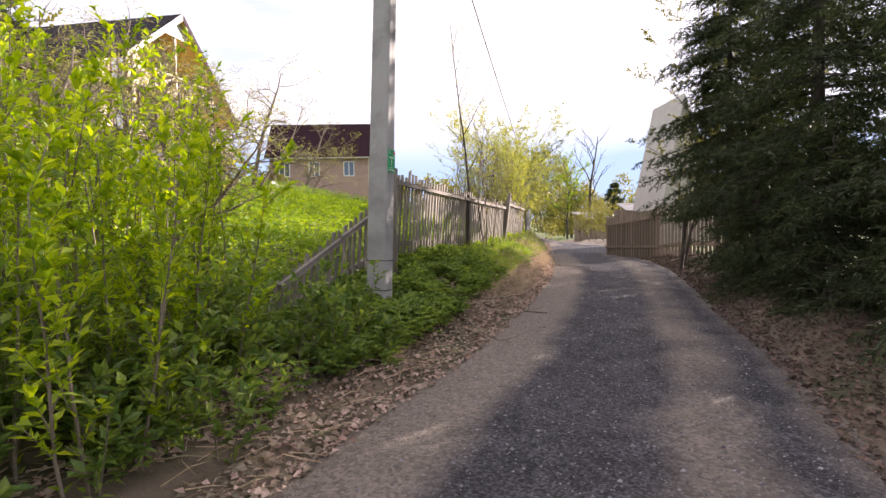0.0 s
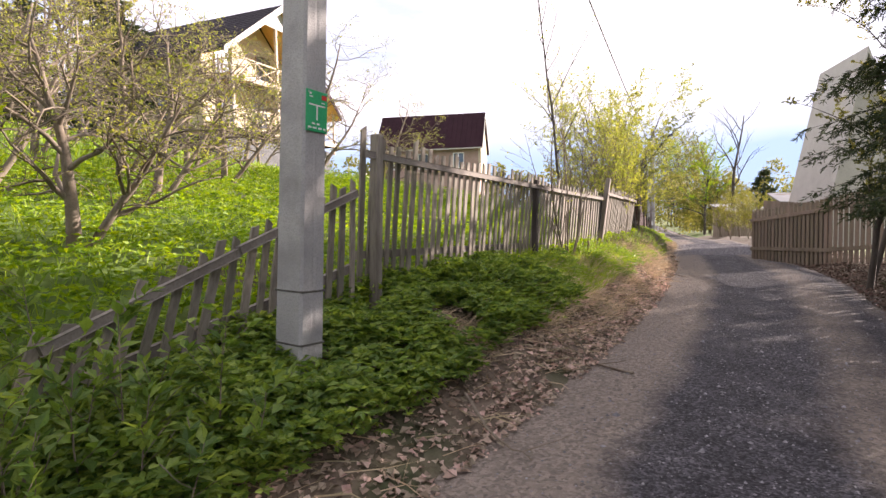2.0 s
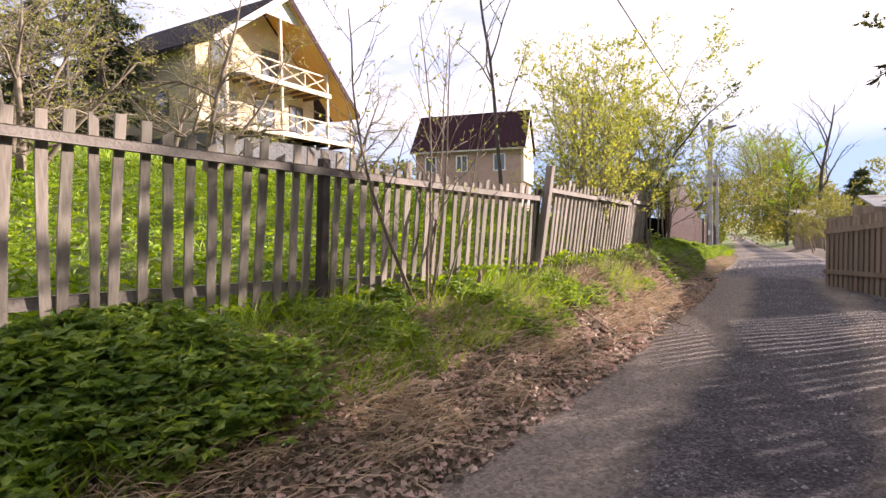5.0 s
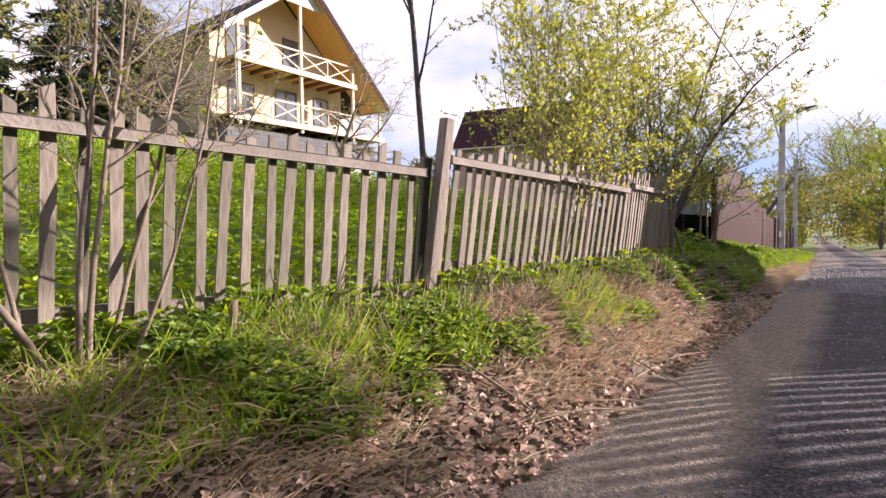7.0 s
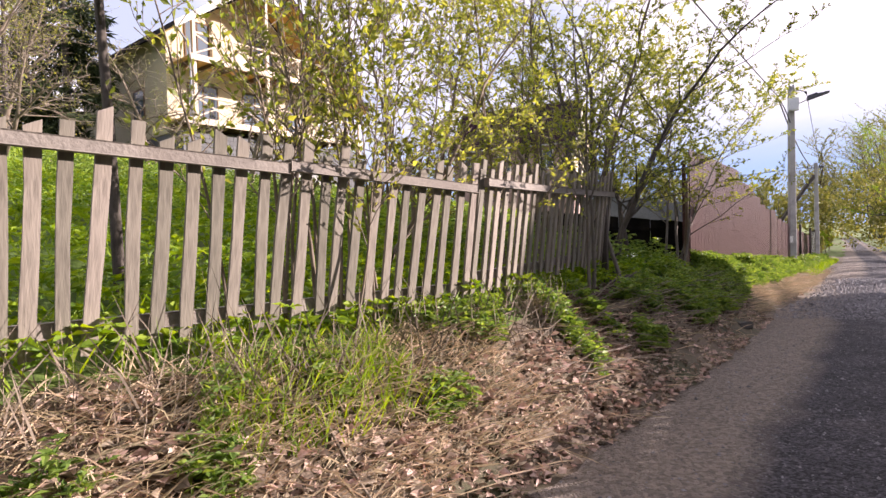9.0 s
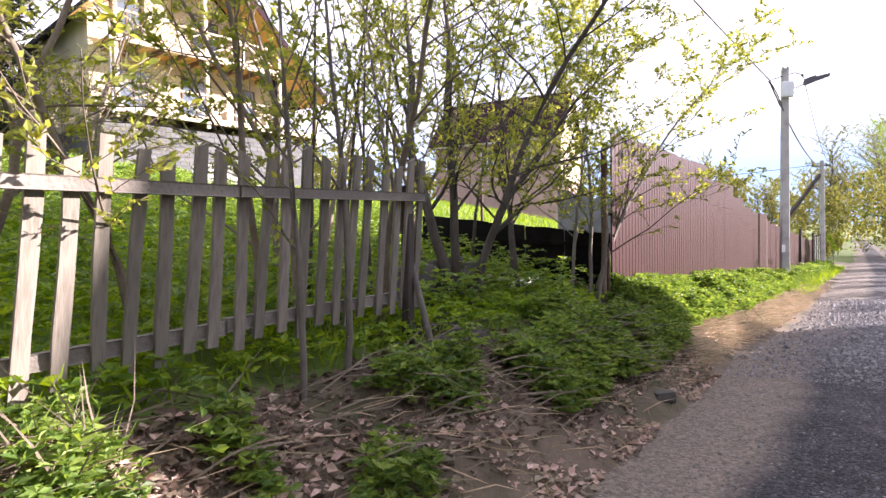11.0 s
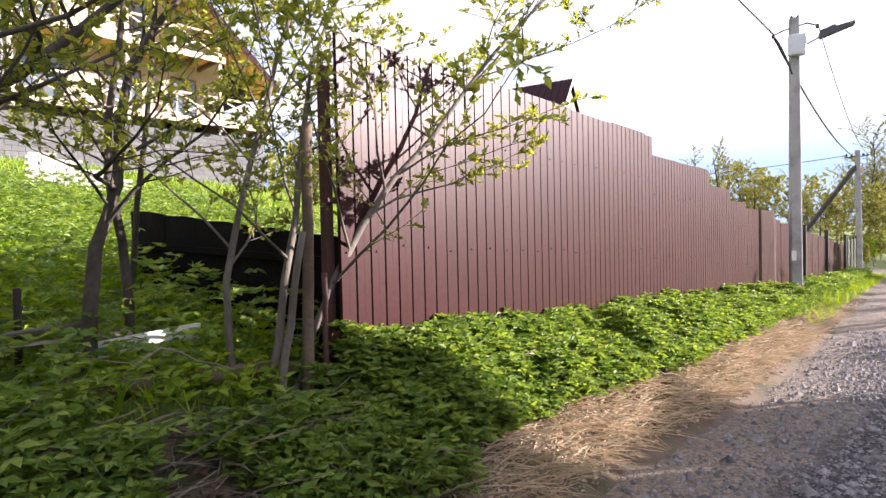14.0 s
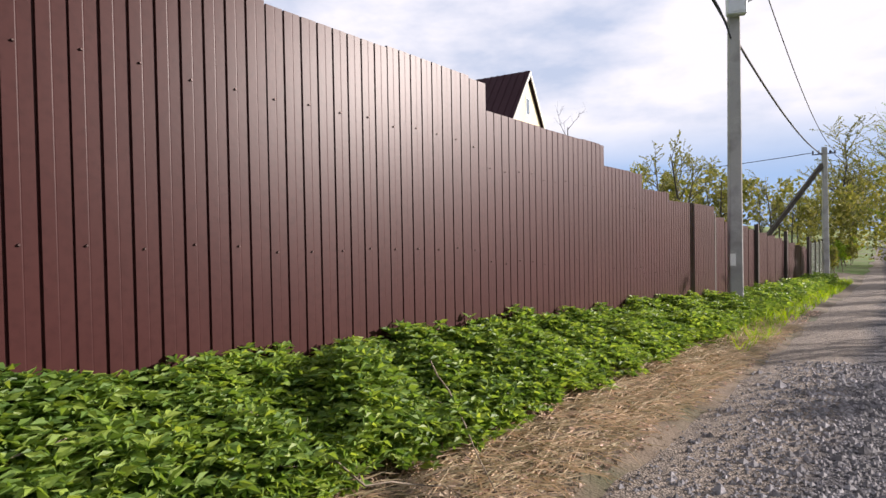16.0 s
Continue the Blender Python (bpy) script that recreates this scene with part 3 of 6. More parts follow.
def metal_fence_low():
    """The lower run of the same fence past the pole."""
    a, b = MF_A + MF_D * 14.25 - MF_N * 0.1, Vector((9.0, 57.5, 0))
    d = (b - a).normalized()
    n = Vector((d.y, -d.x, 0))
    base = thing("metal_fence", Matrix.Translation(a), "lower brown sheet metal fence run past the pole", "fence")
    inv = base.matrix_world.inverted()
    ang = math.degrees(math.atan2(d.y, d.x))
    me = sheet_mesh(8, 1.0)
    s = 0.0
    while s < (b - a).length:
        y = a.y + d.y * s
        zb = table(y, FENCE_Z) - 0.15
        top = 1.98 + (0.95 - 1.98) * s / 12.5
        p = a + d * s
        ob = new("sheet", me)
        ob.parent = base
        ob.matrix_local = inv @ pose(p.x, p.y, zb, 0, 0, ang) @ Matrix.Diagonal((1, 1, top - zb, 1))
        s += 1.1
    for s in (0.0, 4.0, 8.0, 12.4):
        p = a + d * s + n * 0.04
        bm = bmesh.new()
        box(bm, (-0.05, -0.05, -0.2), (0.05, 0.05, 2.05 - 0.05 * s - table(p.y, FENCE_Z)), 0.004)
        bm.transform(inv @ pose(p.x, p.y, table(p.y, FENCE_Z), 0, 0, ang))
        link("post", bm, M_DARKWOOD, base)


metal_fence_low()


# ---- board fence across the lane ----
def board_fence(pts, label, tops, gap, backed=(), name="board_fence"):
    """Upright boards between points; gap: clear slot between boards, run by run; backed: runs closed by an added
    sun-blocking sheet behind the boards.
    """
    base = thing(name, Matrix.Translation((*pts[0], 0)), label, "fence", "board fence runs")
    inv = base.matrix_world.inverted()
    bm = bmesh.new()
    box(bm, (-0.06, -0.011, 0), (0.06, 0.011, 1.0))
    me = bpy.data.meshes.new("board")
    bm.to_mesh(me)
    bm.free()
    me.materials.append(M_BOARD)
    r = random.Random(5)
    for k, ((x0, y0), (x1, y1), (t0, t1), slot) in enumerate(zip(pts, pts[1:], tops, gap)):
        ln = math.hypot(x1 - x0, y1 - y0)
        ang = math.degrees(math.atan2(y1 - y0, x1 - x0))
        n = int(ln / (0.12 + slot))
        for i in range(n):
            u = (i + 0.5) / n
            x, y = x0 + (x1 - x0) * u, y0 + (y1 - y0) * u
            zb = ground_z(x, y) - 0.05
            top = t0 + (t1 - t0) * u + r.uniform(-0.015, 0.015)
            ob = new("board", me)
            ob.parent = base
            ob.matrix_local = inv @ pose(x, y, zb, 0, 0, ang) @ Matrix.Diagonal((1, 1, top - zb, 1))
        for f in (0.22, 0.83):
            bm = bmesh.new()
            off = Vector((math.sin(radians(ang)), -math.cos(radians(ang)), 0)) * 0.03
            z0 = ground_z(x0, y0)
            z1 = ground_z(x1, y1)
            beam(bm, Vector((x0, y0, z0 + (t0 - z0) * f)) + off, Vector((x1, y1, z1 + (t1 - z1) * f)) + off, 0.035, 0.1)
            bm.transform(inv)
            link("rail", bm, M_BOARD, base)
        # added sheet below the top rail, keeps slot light off the road
        if k in backed:
            bm = bmesh.new()
            back = off * -0.75
            prism(bm, [Vector((x0, y0, z0 - 0.1)) + back, Vector((x1, y1, z1 - 0.1)) + back, Vector((x1, y1, t1 - 0.34)) + back, Vector((x0, y0, t0 - 0.34)) + back], (0, 0, 0), back * 0.3)
            bm.transform(inv)
            link("backing_sheet", bm, M_DARKWOOD, base, "dark sheet added to stop sun through the slots")
    return base


board_fence([(8.75, 29.2), (9.6, 25.66), (9.95, 24.2), (11.3, 19.0)], "grey-brown upright board fence beside the lane", [(1.62, 1.99), (1.99, 2.15), (2.15, 2.22)], (0.06, 0.06, 0.06), (0,))
board_fence([(8.75, 29.2), (11.6, 31.4), (11.75, 33.0), (11.8, 38.2)], "grey-brown slatted board fence turning away from the lane", [(1.7, 1.95), (1.95, 1.95), (1.95, 2.2)], (0.05, 0.05, 0.06))

# ---- poles ----
def concrete_pole(m, label, h, w0, w1, d0, d1, name="utility_pole"):
    """A tapered pole of rectangular section with chamfered corners and a shallow groove."""
    base = thing(name, m, label, "pole")
    bm = bmesh.new()
    rings = []
    steps = 8
    for k in range(steps + 1):
        u = k / steps
        w, d = (w0 + (w1 - w0) * u) / 2, (d0 + (d1 - d0) * u) / 2
        c = 0.16
        prof = [(-w, -d * (1 - c)), (-w * (1 - c), -d), (w * (1 - c), -d), (w, -d * (1 - c)), (w, -d * 0.2), (w * 0.96, 0), (w, d * 0.2), (w, d * (1 - c)), (w * (1 - c), d), (-w * (1 - c), d), (-w, d * (1 - c))]
        rings.append([bm.verts.new((x, y, h * u - 0.6 * (1 - u))) for x, y in prof])
    n = len(rings[0])
    for a, b in zip(rings, rings[1:]):
        for i in range(n):
            bm.faces.new((a[i], a[(i + 1) % n], b[(i + 1) % n], b[i]))
    bm.faces.new(rings[-1])
    bm.faces.new(rings[0][::-1])
    link("shaft", bm, M_CONCRETE, base)
    return base


# near pole with the green plate
near_pole = concrete_pole(pose(1.095, 12.48, 0.42, -2.3, 1.6, -20), "grey concrete utility pole with a green plate, leaning slightly", 7.6, 0.28, 0.2, 0.23, 0.17)


def sign_plate(base):
    """A plate on the face towards the lane, with a red mark, a T-shaped line and two lines of lettering."""
    bm = bmesh.new()
    box(bm, (-0.098, -0.004, -0.14), (0.098, 0.004, 0.14), 0.002)
    m = pose(0.1335, 0, 1.97, 0, 0, 90)
    bm.transform(m)
    plate = link("plate", bm, M_GREEN, base, "green plastic marking plate")
    marks = bmesh.new()
    box(marks, (-0.075, -0.0058, 0.036), (0.075, -0.0042, 0.046))
    box(marks, (-0.006, -0.0058, -0.06), (0.006, -0.0042, 0.036))
    for x, z, w, h in ((-0.062, 0.115, 0.018, 0.014), (-0.055, 0.094, 0.034, 0.008), (-0.03, -0.086, 0.03, 0.012), (0.012, -0.086, 0.026, 0.012),
                       (-0.065, -0.114, 0.03, 0.012), (-0.02, -0.114, 0.034, 0.012), (0.03, -0.114, 0.034, 0.012), (0.071, -0.114, 0.022, 0.012), (0.055, 0.064, 0.03, 0.008)):
        box(marks, (x - w / 2, -0.0058, z - h / 2), (x + w / 2, -0.0042, z + h / 2))
    marks.transform(m)
    link("marking", marks, M_WHITE, plate, "white lines and unreadable lettering")
    red = bmesh.new()
    box(red, (0.042, -0.0058, 0.086), (0.088, -0.0042, 0.118), 0.0005)
    red.transform(m)
    link("red_mark", red, M_REDMARK, plate, "red mark")
    for x in (-0.08, 0.08):
        for z in (-0.125, 0.125):
            bm = bmesh.new()
            bmesh.ops.create_cone(bm, cap_ends=True, segments=8, radius1=0.006, radius2=0.004, depth=0.006)
            bm.transform(m @ pose(x, -0.006, z, 90, 0, 0))
            link("screw", bm, M_STEEL, plate)
    for z, hx, hy in ((0.35, 0.1385, 0.1145), (0.72, 0.1365, 0.1125)):
        bm = bmesh.new()
        box(bm, (-hx, -hy, z), (hx, hy, z + 0.014), 0.003)
        link("band", bm, M_OLDCONCRETE, base, "rusty grey strapping band")


sign_plate(near_pole)


def lamp_pole():
    base = concrete_pole(pose(7.54, 43.85, -0.05, 0, 0, 20), "concrete street lamp pole with a grey meter box and lamp arm", 6.65, 0.25, 0.18, 0.21, 0.15, "street_lamp_pole")
    bm = bmesh.new()
    box(bm, (-0.17, -0.26, 5.75), (0.17, -0.09, 6.22), 0.02)
    meter = link("meter_box", bm, M_GREYBOX, base, "pale grey steel box")
    bm = bmesh.new()
    box(bm, (-0.13, -0.268, 5.8), (0.13, -0.26, 6.17), 0.004)
    link("door", bm, M_GREYBOX, meter)
    bm = bmesh.new()
    rod(bm, [(0.08, -0.05, 5.95), (0.3, -0.12, 6.05), (0.55, -0.18, 6.16)], [0.02] * 3, 8)
    arm = link("lamp_arm", bm, M_STEEL, base)
    bm = bmesh.new()
    outline = [(-0.05, 0, -0.05), (0.62, 0, -0.035), (0.64, 0, 0.03), (0.3, 0, 0.075), (0.28, 0, 0.12), (0.0, 0, 0.11), (-0.05, 0, 0.05)]
    prism(bm, outline, (0, -0.09, 0), (0, 0.09, 0))
    bm.transform(pose(0.5, -0.17, 6.14, 0, -16, -15))
    link("lamp_head", bm, M_LAMP, base, "dark street lamp head")
    bm = bmesh.new()
    rod(bm, [(-0.42, 0.05, 6.32), (-0.2, 0, 6.4), (0.25, -0.05, 6.5), (0.45, -0.07, 6.42)], [0.016] * 4, 6)
    link("bracket", bm, M_LAMP, base)
    for x, y, z in ((-0.42, 0.05, 6.3), (0.45, -0.07, 6.4), (-0.05, 0.0, 6.66), (0.08, 0, 6.66)):
        bm = bmesh.new()
        rod(bm, [(x, y, z - 0.05), (x, y, z), (x, y, z + 0.05)], [0.02, 0.04, 0.02], 8)
        link("insulator", bm, M_BLACK, base)
    bm = bmesh.new()
    box(bm, (-0.118, -0.098, 1.05), (-0.02, -0.1045, 1.28))
    link("notice", bm, M_WHITE, base, "faded paper notice")
    return base


lamp_pole()


def far_pole():
    base = concrete_pole(pose(9.9, 64.46, -0.75, 0, -0.5, 20), "far concrete pole with a diagonal wooden strut", 6.45, 0.26, 0.2, 0.22, 0.16)
    bm = bmesh.new()
    beam(bm, (-0.1, 0, 5.6), (-3.2, -0.6, 1.6), 0.16, 0.16, bevel=0.02)
    link("strut", bm, M_BARK, base)
    bm = bmesh.new()
    rod(bm, [(-0.55, 0, 6.1), (0.5, 0, 6.15)], [0.03, 0.03], 6)
    link("crossarm", bm, M_LAMP, base)
    for x in (-0.5, -0.25, 0.25, 0.45):
        bm = bmesh.new()
        rod(bm, [(x, 0, 6.12), (x, 0, 6.2), (x, 0, 6.3)], [0.02, 0.05, 0.02], 8)
        link("insulator", bm, M_BLACK, base)
    return base


far_pole()
cable("overhead_cable", (7.14, 43.8, 6.25), (9.7, 64.4, 5.4), 0.45, 0.028)
cable("overhead_cable", (8.0, 43.8, 6.35), (10.3, 64.4, 5.45), 0.6, 0.012)
cable("overhead_cable", (1.3, 12.5, 7.9), (7.14, 43.8, 6.3), 0.2, 0.02)
cable("overhead_cable", (9.4, 64.3, 5.45), (-12.0, 70.0, 6.0), 0.5, 0.018)
cable("overhead_cable", (10.1, 64.5, 5.5), (18.0, 100.0, 5.0), 0.6, 0.018)
cable("overhead_cable", (7.14, 43.8, 6.25), (7.5, 43.75, 5.3), -0.1, 0.018, label="black service cable clipped down the lamp pole")

# ---- timber-balcony house on the hill ----
def hill_house():
    """Local axes: x along the gable front, y into the house, z up; the front faces the lane."""
    ang = math.degrees(math.atan2(0.987, 0.162))
    base = thing("house", pose(-14.7, 40.05, 4.7, 0, 0, ang), "cream house with dark roof and timber balconies on the hill", "house")
    z = lambda v: v - 4.7  # noqa: E731
    L, R, DEP, WALL = -4.1, 4.5, 12.0, 1.7
    apex, el, er = (0.25, z(14.75)), (-4.75, z(10.95)), (6.4, z(8.95))
    # side and front walls
    bm = bmesh.new()
    front = [(L, 0, z(6.6)), (R, 0, z(6.6)), (R, 0, z(10.5)), (apex[0], 0, z(14.2)), (L, 0, z(11.2))]
    prism(bm, front, (0, WALL, 0), (0, DEP, 0))
    link("wall", bm, M_CREAM, base)
    # grey block basement: blocks with recessed joints
    bm = bmesh.new()
    box(bm, (L - 0.02, 0.32, -1.4), (6.0, DEP, z(6.55)))
    link("basement", bm, M_BLOCK, base, "grey block basement wall")
    block = bmesh.new()
    box(block, (0, 0, 0), (0.39, 0.02, 0.19), 0.006)
    bme = bpy.data.meshes.new("block")
    block.to_mesh(bme)
    block.free()
    bme.materials.append(M_BLOCK)
    for row in range(11):
        for col in range(25):
            ob = new("block", bme)
            ob.parent = base
            ob.location = (L + col * 0.4 + (0.2 if row % 2 else 0), 0.3, z(6.5) - 0.2 * (row + 1))
    # roof slopes with overhang
    for nm, (x1, z1), out in (("roof_slope", el, -1), ("roof_slope", er, 1)):
        bm = bmesh.new()
        t = 0.18
        outline = [(apex[0], 0, apex[1]), (x1, 0, z1), (x1, 0, z1 - t), (apex[0], 0, apex[1] - t * 1.3)]
        prism(bm, outline, (0, -0.55, 0), (0, DEP + 0.5, 0))
        link(nm, bm, M_ROOF, base, "dark tiled roof slope")
        bm = bmesh.new()
        prism(bm, [(apex[0], 0, apex[1] - t * 1.35), (x1, 0, z1 - t - 0.01), (x1, 0, z1 - t - 0.05), (apex[0], 0, apex[1] - t * 1.35 - 0.06)], (0, -0.5, 0), (0, WALL, 0))
        link("soffit", bm, M_SOFFIT, base, "yellow pine board soffit")
        bm = bmesh.new()
        prism(bm, [(apex[0], 0, apex[1] + 0.02), (x1, 0, z1 + 0.02), (x1, 0, z1 - 0.3), (apex[0], 0, apex[1] - 0.42)], (0, -0.6, 0), (0, -0.56, 0))
        link("barge_board", bm, M_SIDING if out < 0 else M_MAROON, base)
    # tile courses on the south slope
    n = Vector((el[0] - apex[0], 0, el[1] - apex[1]))
    for k in range(16):
        u = (k + 0.5) / 16
        bm = bmesh.new()
        p = Vector((apex[0], 0, apex[1])) + n * u
        beam(bm, p + Vector((0, -0.55, 0.012)), p + Vector((0, DEP + 0.5, 0.012)), 0.3, 0.03, up=(-n.z, 0, n.x))
        link("tile_course", bm, M_ROOF, base)
    # white gable peak panel
    bm = bmesh.new()
    prism(bm, [(apex[0], 0, apex[1] - 0.35), (apex[0] - 1.5, 0, apex[1] - 1.5), (apex[0] + 1.35, 0, apex[1] - 1.5)], (0, -0.25, 0), (0, -0.18, 0))
    link("gable_panel", bm, M_SIDING, base, "white gable peak panel")
    # decks
    for nm, zz, x0, x1 in (("upper_deck", 9.85, -3.9, 3.9), ("lower_deck", 7.05, -4.3, 6.2)):
        bm = bmesh.new()
        box(bm, (x0, -0.25, z(zz) - 0.06), (x1, WALL + 0.05, z(zz)))
        link(nm, bm, M_SOFFIT, base)
        bm = bmesh.new()
        box(bm, (x0 - 0.05, -0.31, z(zz) - 0.26), (x1 + 0.05, -0.24, z(zz) + 0.02), 0.01)
        link("edge_beam", bm, M_TIMBER, base)
        for i in range(9):
            x = x0 + 0.3 + (x1 - x0 - 0.6) * i / 8
            bm = bmesh.new()
            beam(bm, (x, -0.22, z(zz) - 0.16), (x, WALL, z(zz) - 0.16), 0.12, 0.18)
            link("joist", bm, M_JOIST, base)
    # posts
    for x, top in ((-3.72, 11.45), (0.0, 13.3), (3.75, 11.1)):
        bm = bmesh.new()
        box(bm, (x - 0.08, -0.2, z(6.6)), (x + 0.08, -0.04, z(top)), 0.01)
        link("post", bm, M_TIMBER, base)
    bm = bmesh.new()
    box(bm, (5.9, -0.2, z(6.3)), (6.04, -0.06, z(9.1)), 0.01)
    link("post", bm, M_TIMBER, base)
    bm = bmesh.new()
    rod(bm, [(-4.5, -0.3, z(10.8)), (-4.0, -0.28, z(10.2)), (-3.95, -0.28, z(6.7))], [0.05] * 3, 8)
    link("downpipe", bm, M_SHED, base)
    # crossed railings
    for zz, spans in ((9.85, ((-3.72, -1.86), (-1.86, 0), (0, 1.88), (1.88, 3.75))), (7.05, ((-4.25, -3.72), (-3.72, -1.86), (-1.86, 0), (0, 1.88), (1.88, 3.75), (3.75, 6.0)))):
        for x0, x1 in spans:
            bm = bmesh.new()
            beam(bm, (x0, -0.12, z(zz) + 1.02), (x1, -0.12, z(zz) + 1.02), 0.1, 0.08)
            beam(bm, (x0, -0.12, z(zz) + 0.08), (x1, -0.12, z(zz) + 0.98), 0.05, 0.06)
            beam(bm, (x0, -0.125, z(zz) + 0.98), (x1, -0.125, z(zz) + 0.08), 0.05, 0.06)
            beam(bm, (x1 - 0.03, -0.12, z(zz)), (x1 - 0.03, -0.12, z(zz) + 1.0), 0.06, 0.06)
            link("railing", bm, M_TIMBER, base)
    # windows
    for x, zz, w, h in ((-2.6, 10.1, 1.1, 1.9), (0.9, 10.0, 1.2, 2.0), (-2.4, 7.15, 1.4, 1.9), (0.4, 7.15, 1.3, 1.95), (2.9, 7.15, 1.0, 1.95)):
        bm = bmesh.new()
        for a, b in (((x - w / 2 - 0.06, z(zz)), (x - w / 2, z(zz) + h)), ((x + w / 2, z(zz)), (x + w / 2 + 0.06, z(zz) + h)), ((x - 0.03, z(zz) + 0.06), (x + 0.03, z(zz) + h - 0.06)),
                     ((x - w / 2 - 0.06, z(zz) + h), (x + w / 2 + 0.06, z(zz) + h + 0.06)), ((x - w / 2, z(zz)), (x + w / 2, z(zz) + 0.06))):
            box(bm, (a[0], WALL - 0.06, a[1]), (b[0], WALL - 0.004, b[1]))
        win = link("window", bm, M_JOIST, base)
        bm = bmesh.new()
        box(bm, (x - w / 2, WALL - 0.03, z(zz) + 0.06), (x + w / 2, WALL - 0.006, z(zz) + h))
        link("pane", bm, M_GLASS, win)
    # window in the side wall
    bm = bmesh.new()
    box(bm, (L - 0.05, 4.0, z(7.6)), (L - 0.003, 5.2, z(9.1)))
    win = link("window", bm, M_JOIST, base)
    bm = bmesh.new()
    box(bm, (L - 0.056, 4.1, z(7.7)), (L - 0.05, 5.1, z(9.0)))
    link("pane", bm, M_GLASS, win)
    return base


hill_house()


def maroon_house():
    """Ridge along local x from 0 (gable towards the lane) to -11."""
    base = thing("house", pose(-5.7, 65.3, 2.4, 0, 0, 3.0), "pinkish brick house under a steep maroon metal roof", "house")
    z = lambda v: v - 2.4  # noqa: E731
    H, LEN = 3.3, 10.8
    bm = bmesh.new()
    prism(bm, [(0, -H + 0.5, -1.5), (0, H - 0.5, -1.5), (0, H - 0.5, z(8.9)), (0, 0, z(12.0)), (0, -H + 0.5, z(8.9))], (-LEN + 0.4, 0, 0), (-0.45, 0, 0))
    link("wall", bm, M_PINK, base)
    for s in (-1, 1):
        bm = bmesh.new()
        prism(bm, [(0, 0, z(12.3)), (0, s * H, z(8.45)), (0, s * H, z(8.33)), (0, 0, z(12.12))], (-LEN, 0, 0), (0, 0, 0))
        link("roof_slope", bm, M_MAROON, base, "maroon metal roof slope")
        bm = bmesh.new()
        prism(bm, [(0, 0, z(12.28)), (0, s * H, z(8.43)), (0, s * H, z(8.2)), (0, 0, z(11.98))], (0.002, 0, 0), (0.05, 0, 0))
        link("barge_board", bm, M_SIDING, base)
    for k in range(22):
        bm = bmesh.new()
        x = -0.25 - k * 0.49
        beam(bm, (x, -0.02, z(12.32)), (x, -H, z(8.47)), 0.03, 0.03)
        link("roof_seam", bm, M_MAROON, base)
    bm = bmesh.new()
    beam(bm, (-LEN, -H - 0.06, z(8.36)), (0, -H - 0.06, z(8.36)), 0.12, 0.12)
    link("gutter", bm, M_SIDING, base)
    for x in (-8.9, -5.9, -2.4):
        bm = bmesh.new()
        y = -H + 0.46
        for a, b in ((-0.55, -0.47), (0.47, 0.55), (-0.04, 0.04)):
            box(bm, (x + a, y - 0.03, z(6.6)), (x + b, y + 0.03, z(7.95)))
        for a, b in ((6.52, 6.6), (7.95, 8.03)):
            box(bm, (x - 0.55, y - 0.03, z(a)), (x + 0.55, y + 0.03, z(b)))
        win = link("window", bm, M_WHITE, base, "white framed window")
        bm = bmesh.new()
        box(bm, (x - 0.47, y + 0.01, z(6.6)), (x + 0.47, y + 0.034, z(7.95)))
        link("pane", bm, M_GLASS, win)
    # paler panel over the gable wall: its sunlit look is put into the colour
    bm = bmesh.new()
    prism(bm, [(0, -H + 0.5, z(5.5)), (0, H - 0.5, z(5.5)), (0, H - 0.5, z(8.85)), (0, 0, z(11.9)), (0, -H + 0.5, z(8.85))], (-0.447, 0, 0), (-0.2, 0, 0))
    link("gable_panel", bm, M_CREAM, base, "gable panel coloured paler than the walls as if sunlit")
    bm = bmesh.new()
    box(bm, (-0.21, -0.35, z(9.4)), (-0.17, 0.35, z(10.6)))
    win = link("window", bm, M_WHITE, base, "white gable window")
    bm = bmesh.new()
    box(bm, (-0.17, -0.27, z(9.5)), (-0.16, 0.27, z(10.5)))
    link("pane", bm, M_GLASS, win)
    return base


maroon_house()


def mansard_house():
    """Steep white-sided house behind the board fence."""
    base = thing("house", pose(12.2, 33.0, 0.0, 0, 0, 0), "white-sided house with a steep roof behind the board fence", "house")
    bm = bmesh.new()
    prism(bm, [(0.3, 0, 0), (3.2, 0, 0), (3.2, 0, 2.2), (1.35, 0, 7.4), (0.3, 0, 2.2)], (0, 0, 0), (0, 3.6, 0))
    link("wall", bm, M_SIDING, base)
    for i in range(26):
        zz = 0.3 + i * 0.28
        bm = bmesh.new()
        x0 = 0.31 + max(0, zz + 0.13 - 2.2) * 0.202
        x1 = 3.19 - max(0, zz + 0.13 - 2.2) * 0.356
        if x0 > x1 - 0.1:
            break
        beam(bm, (x0, -0.012, zz), (x1, -0.012, zz), 0.02, 0.25)
        link("siding_board", bm, M_SIDING, base)
    bm = bmesh.new()
    prism(bm, [(0.16, 0, 1.9), (1.35, 0, 7.65), (1.35, 0, 7.42), (0.28, 0, 2.05)], (0, -0.35, 0), (0, 3.8, 0))
    link("roof_slope", bm, M_SIDING, base)
    bm = bmesh.new()
    prism(bm, [(1.35, 0, 7.65), (3.34, 0, 1.9), (3.22, 0, 2.05), (1.35, 0, 7.42)], (0, -0.35, 0), (0, 3.8, 0))
    link("roof_slope", bm, M_SIDING, base)
    return base


mansard_house()


